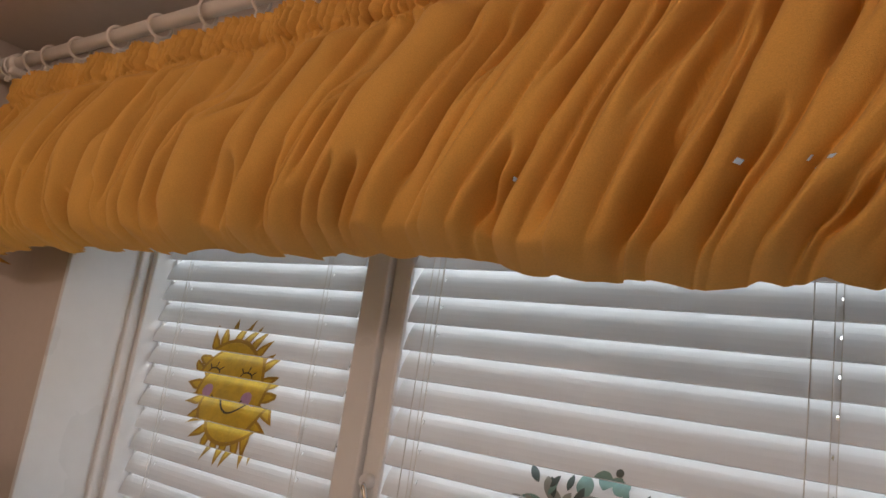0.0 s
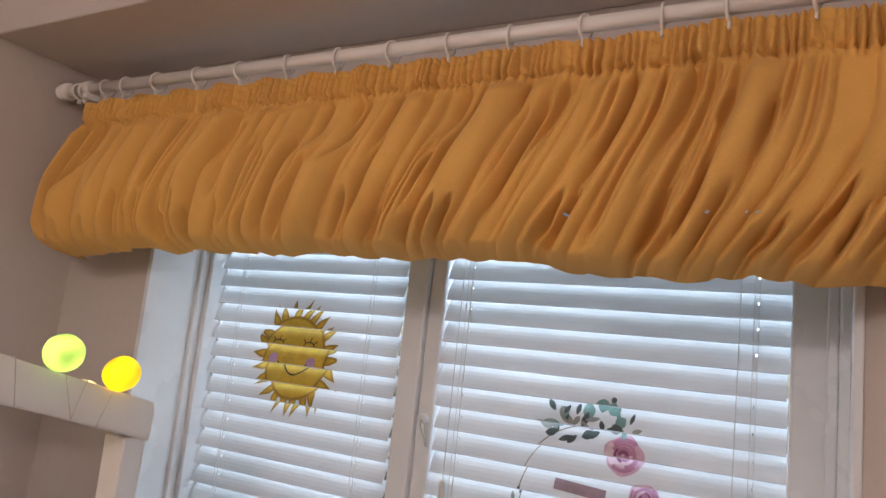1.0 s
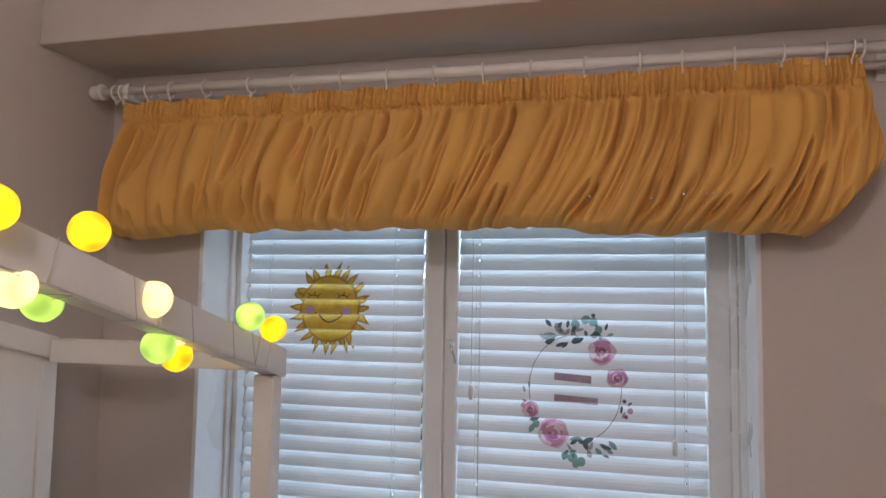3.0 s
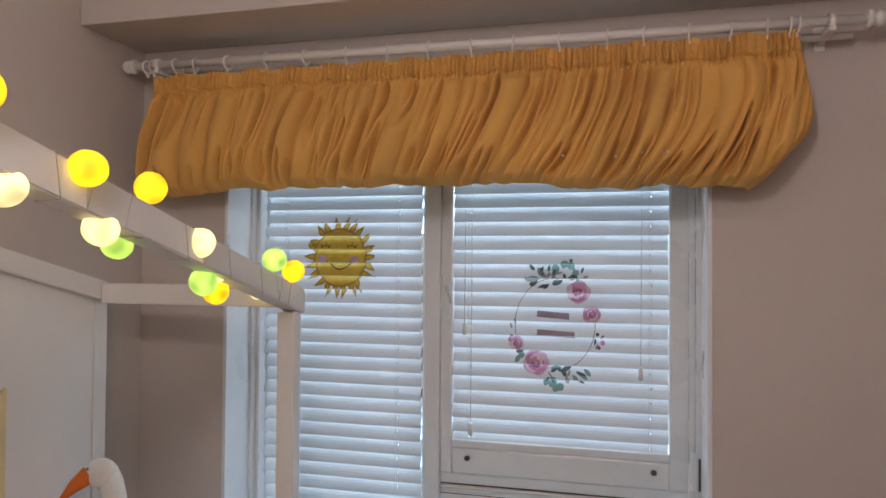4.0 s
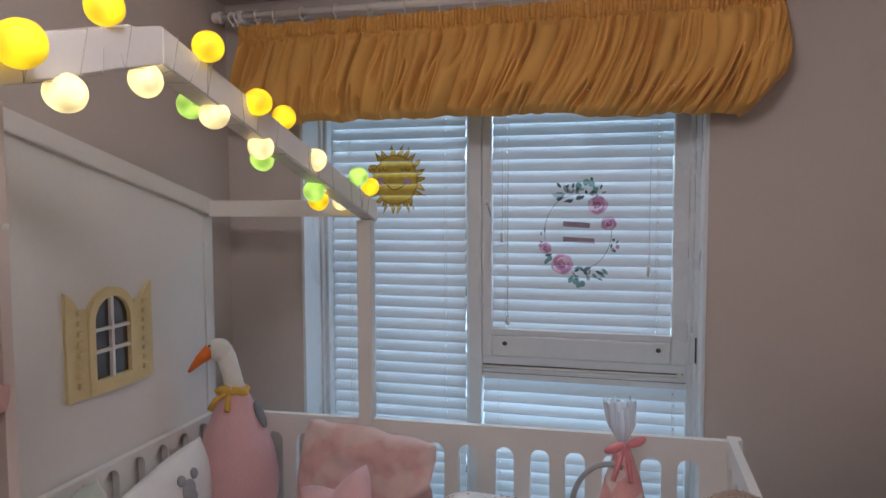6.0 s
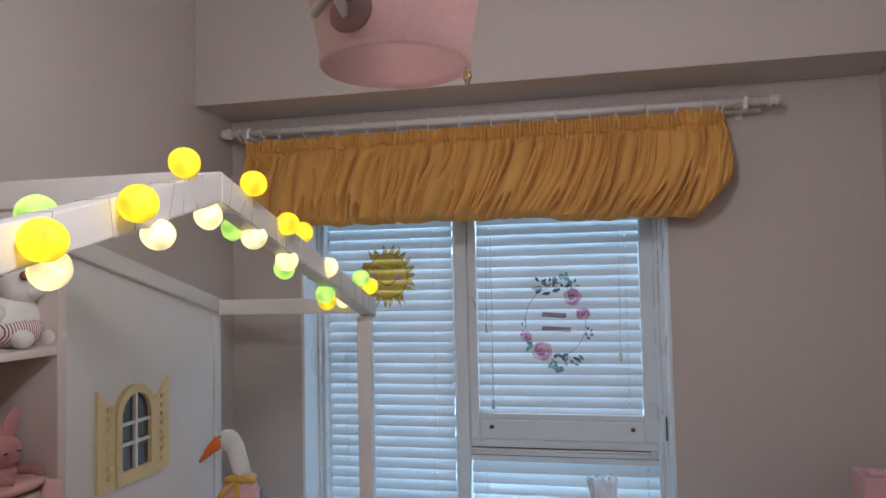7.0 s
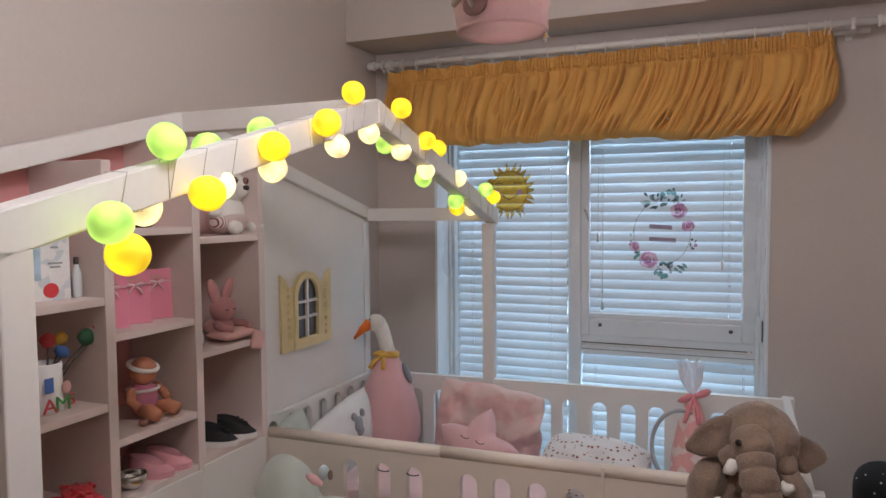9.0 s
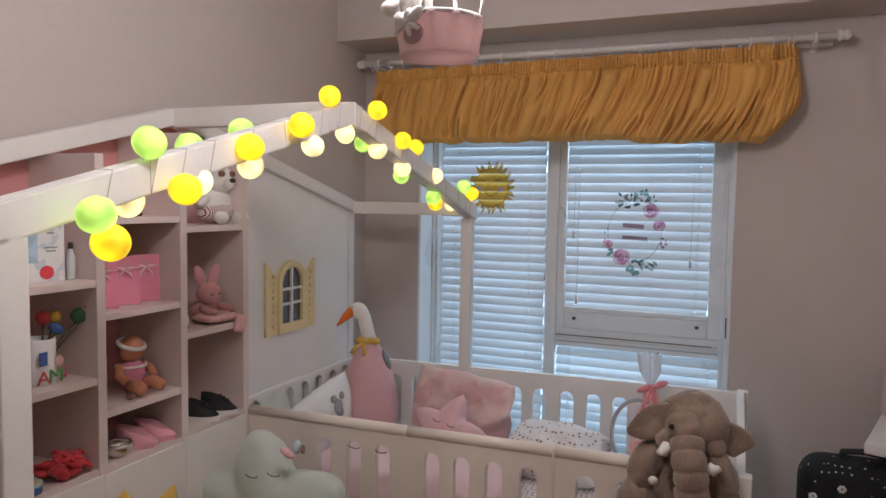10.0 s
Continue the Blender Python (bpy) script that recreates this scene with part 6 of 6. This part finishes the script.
part("carton", placed(boxed(-0.062, 0.062, -0.026, 0.026, 0, 0.142, 0.001), m), printed("carton_print", (0.78, 0.77, 0.75), (0.60, 0.64, 0.66), 26, 0.56, 0.60), bxs)
part("window_film", placed(boxed(-0.056, 0.000, -0.0275, -0.026, 0.045, 0.125), m), material("film_blue", (0.42, 0.56, 0.66), 0.25, vary=0.12, scale=25), bxs, "pale blue window of the carton")
bm = bmesh.new()
prism(bm, ellipse(0.020, 0.022, 0.016, 0.016, 22), "y", -0.0275, -0.026)
part("badge", placed(bm, m), material("badge_red", (0.62, 0.05, 0.06), 0.4), bxs, "round red badge")
bm = bmesh.new()
for i, (z, w) in enumerate(((0.112, 0.016), (0.078, 0.030), (0.070, 0.022))):
    box(bm, 0.030 - w / 2, 0.030 + w / 2, -0.0275, -0.026, z, z + 0.004)
part("print_lines", placed(bm, m), leaf_grey, bxs, "plain grey printed lines")
part("badge", placed(boxed(-0.058, -0.036, -0.0277, -0.026, 0.124, 0.140), m), felt_yellow, bxs, "yellow corner badge")
bot = thing("bottle", (-1.405, -1.130, zb), "small clear bottle with a dark cap on a shelf", "bottle")
bm = bmesh.new()
lathe(bm, (-1.410, -1.137, zb), [(0.009, 0.0), (0.011, 0.003), (0.011, 0.055), (0.006, 0.066), (0.005, 0.074)], 16)
part("flask", bm, material("pale_glass", (0.62, 0.66, 0.66), 0.2), bot, "", True)
bm = bmesh.new()
lathe(bm, (-1.410, -1.137, zb + 0.074), [(0.006, 0), (0.006, 0.014), (0.004, 0.016)], 12)
part("cap", bm, metal_dark, bot, "dark cap")

# mug with coloured letters and a toy bunch
zb = on_shelf(1, 1)
mug = thing("pencil_mug", (-1.42, -1.22, zb), "white mug with coloured letters, holding toy flowers", "mug")
bm = bmesh.new()
lathe(bm, (-1.425, -1.215, zb), [(0.034, 0.0), (0.036, 0.003), (0.036, 0.105), (0.034, 0.107), (0.032, 0.104), (0.032, 0.010), (0.002, 0.009)], 28)
part("cup", bm, cotton_white, mug, "", True)
letter_cols = (material("letter_red", (0.55, 0.06, 0.06), 0.6), material("letter_green", (0.06, 0.28, 0.06), 0.6), material("letter_blue", (0.06, 0.14, 0.38), 0.6), material("letter_gold", (0.6, 0.35, 0.05), 0.6))


def letter(char, y, x, z, size, mat, parent):
    cu = bpy.data.curves.new("letter", "FONT")
    cu.body, cu.size, cu.extrude, cu.align_x = char, size, 0.002, "CENTER"
    tmp = bpy.data.objects.new("letter", cu)
    scene.collection.objects.link(tmp)
    mesh = bpy.data.meshes.new_from_object(tmp.evaluated_get(bpy.context.evaluated_depsgraph_get()))
    bpy.data.objects.remove(tmp)
    mesh.materials.clear()
    mesh.materials.append(mat)
    ob = link_mesh("letter", mesh, parent, pose(x, y, z, 90, 0, 72), "coloured printed letter")
    return ob


letter("A", -1.235, -1.383, zb + 0.006, 0.044, letter_cols[0], mug)
letter("M", -1.203, -1.384, zb + 0.006, 0.044, letter_cols[1], mug)
letter("S", -1.176, -1.392, zb + 0.010, 0.036, letter_cols[0], mug)
part("motif", boxed(-1.3875, -1.386, -1.243, -1.222, zb + 0.048, zb + 0.080, 0.0006), letter_cols[2], mug, "blue printed figure")
bm = bmesh.new()
blob(bm, (-1.389, -1.190, zb + 0.052), (0.003, 0.012, 0.014), seg=12)
part("motif", bm, material("motif_rose", (0.66, 0.38, 0.36), 0.6), mug, "rosy printed figure", True)
bunch = thing("toy_flowers", (-1.42, -1.21, zb + 0.02), "felt toy flowers in red, yellow, blue and green", "toy flowers")
for (x, y, z), mat, r, lab in (((-1.440, -1.190, 0.150), letter_cols[0], (0.015, 0.017, 0.017), "red felt bloom"), ((-1.425, -1.170, 0.152), letter_cols[3], (0.013, 0.013, 0.015), "yellow felt bloom"), ((-1.41, -1.180, 0.125), letter_cols[2], (0.014, 0.018, 0.013), "blue felt bloom"), ((-1.395, -1.130, 0.150), material("felt_green", (0.03, 0.10, 0.05), 0.9), (0.014, 0.020, 0.020), "dark green felt bloom"), ((-1.385, -1.108, 0.168), letter_cols[0], (0.010, 0.014, 0.010), "red felt bloom tip")):
    bm = bmesh.new()
    blob(bm, (x, y, zb + z), r, (-35, 0, 0), 0, 16, 0.15, int(z * 100))
    part("bloom", bm, mat, bunch, lab, True)
    bm = bmesh.new()
    tube(bm, [(-1.422, -1.212, zb + 0.03), ((x - 1.42) / 2, (y - 1.212) / 2, zb + 0.100), (x, y, zb + z - 0.01)], 0.0024, 6)
    part("stalk", bm, metal_dark, bunch, "", True)

# red bows and a small tin
zb = on_shelf(1, 2)
red_satin = material("red_satin", (0.50, 0.02, 0.03), 0.5, vary=0.15, scale=40, sheen=0.2)
bm = bmesh.new()
rnd = random.Random(3)
for k in range(30):
    blob(bm, (-1.378 + rnd.uniform(-0.035, 0.026), -1.232 + 0.0034 * k + rnd.uniform(-0.008, 0.008), zb + 0.018 + rnd.uniform(-0.002, 0.034) * (1 - abs(k - 12) / 30)), (0.024, 0.020, 0.010), (rnd.uniform(-50, 50), rnd.uniform(-50, 50), rnd.uniform(0, 180)), 0, 12, 0.4, k)
tagged(part("red_bow", bm, red_satin, None, "", True), "crumpled red satin bow lying on a shelf", "bow")
tin = thing("tin", (-1.40, -1.285, zb), "small round tin with blue and yellow pattern", "tin")
bm = bmesh.new()
lathe(bm, (-1.366, -1.292, zb), [(0.026, 0.0), (0.027, 0.002), (0.027, 0.018)], 24)
part("body", bm, letter_cols[2], tin)
bm = bmesh.new()
lathe(bm, (-1.366, -1.292, zb + 0.018), [(0.028, 0.0), (0.028, 0.007), (0.026, 0.009)], 24)
part("lid", bm, printed("lid_print", (0.60, 0.42, 0.14), (0.35, 0.50, 0.55), 60, 0.48, 0.54), tin, "patterned lid")

# ---- by the far wall: table, pink box, dark bag ----
tbl = thing("side_table", (0.62, 0.25, 0), "white side table against the wall", "table")
bm = bmesh.new()
prism(bm, [(0.455, 0.110), (RIGHT_X - 0.02, 0.04), (RIGHT_X - 0.01, 0.60), (0.590, 0.60)], "z", 0.644, 0.676)
bmesh.ops.bevel(bm, geom=bm.edges[:], offset=0.003, segments=2, affect="EDGES")
part("tabletop", bm, white_lacquer, tbl)
for x, y in ((0.56, 0.40), (0.66, 0.06), (0.66, 0.55), (0.62, 0.55)):
    part("leg", boxed(x - 0.016, x + 0.016, y - 0.016, y + 0.016, 0, 0.644, 0.003), white_lacquer, tbl)
pb = thing("pink_box", (0.62, 0.46, 0.676), "pale pink box with a bow on the side table", "box")
part("carton", boxed(0.565, 0.68, 0.42, 0.54, 0.676, 0.835, 0.004), pink_soft, pb)
bm = bmesh.new()
for s in (-1, 1):
    blob(bm, (0.62 + 0.020 * s, 0.44, 0.846), (0.024, 0.014, 0.013), (0, -20 * s, 0), 0, 12, 0.2, s)
part("bow", bm, satin_pink, pb, "pink satin bow", True)

bag_black = dotted("bag_black", (0.012, 0.013, 0.014), (0.55, 0.55, 0.56), 52, 0.15)
sack = thing("backpack", (0.46, 0.17, 0), "black dotted fabric bag with white and red flowers", "bag")
bm = boxed(0.285, 0.62, 0.13, 0.036 + 0.26, 0.0, 0.585, 0.07, 5)
for v in bm.verts:
    v.co.z += 0.016 * math.sin((v.co.x - 0.285) * 9) * (v.co.z > 0.5)
    v.co.y += 0.010 * noise.noise(v.co * 9)
part("body", bm, bag_black, sack, "", True)
bm = bmesh.new()
for cx, cz, s in ((0.405, 0.515, 0.013), (0.325, 0.480, 0.012), (0.47, 0.47, 0.011), (0.36, 0.43, 0.012), (0.55, 0.53, 0.012)):
    for k in range(6):
        a = k * math.tau / 6
        blob(bm, (cx + s * 0.62 * math.cos(a), 0.128, cz + s * 0.62 * math.sin(a)), (s * 0.42, 0.003, s * 0.42), seg=10)
part("flower", bm, cotton_white, sack, "white printed flowers", True)
bm = bmesh.new()
rnd = random.Random(12)
for k in range(16):
    blob(bm, (0.43 + rnd.uniform(-0.035, 0.035), 0.127, 0.455 + rnd.uniform(-0.025, 0.02)), (0.009, 0.003, 0.009), seg=10)
part("flower", bm, letter_cols[0], sack, "red printed flowers", True)
bm = bmesh.new()
tube(bm, [(0.40, 0.21, 0.575), (0.41, 0.20, 0.615), (0.47, 0.20, 0.622), (0.53, 0.20, 0.615), (0.54, 0.21, 0.575)], 0.010, 8)
part("handle", bm, black_canvas, sack, "black carrying loop", True)
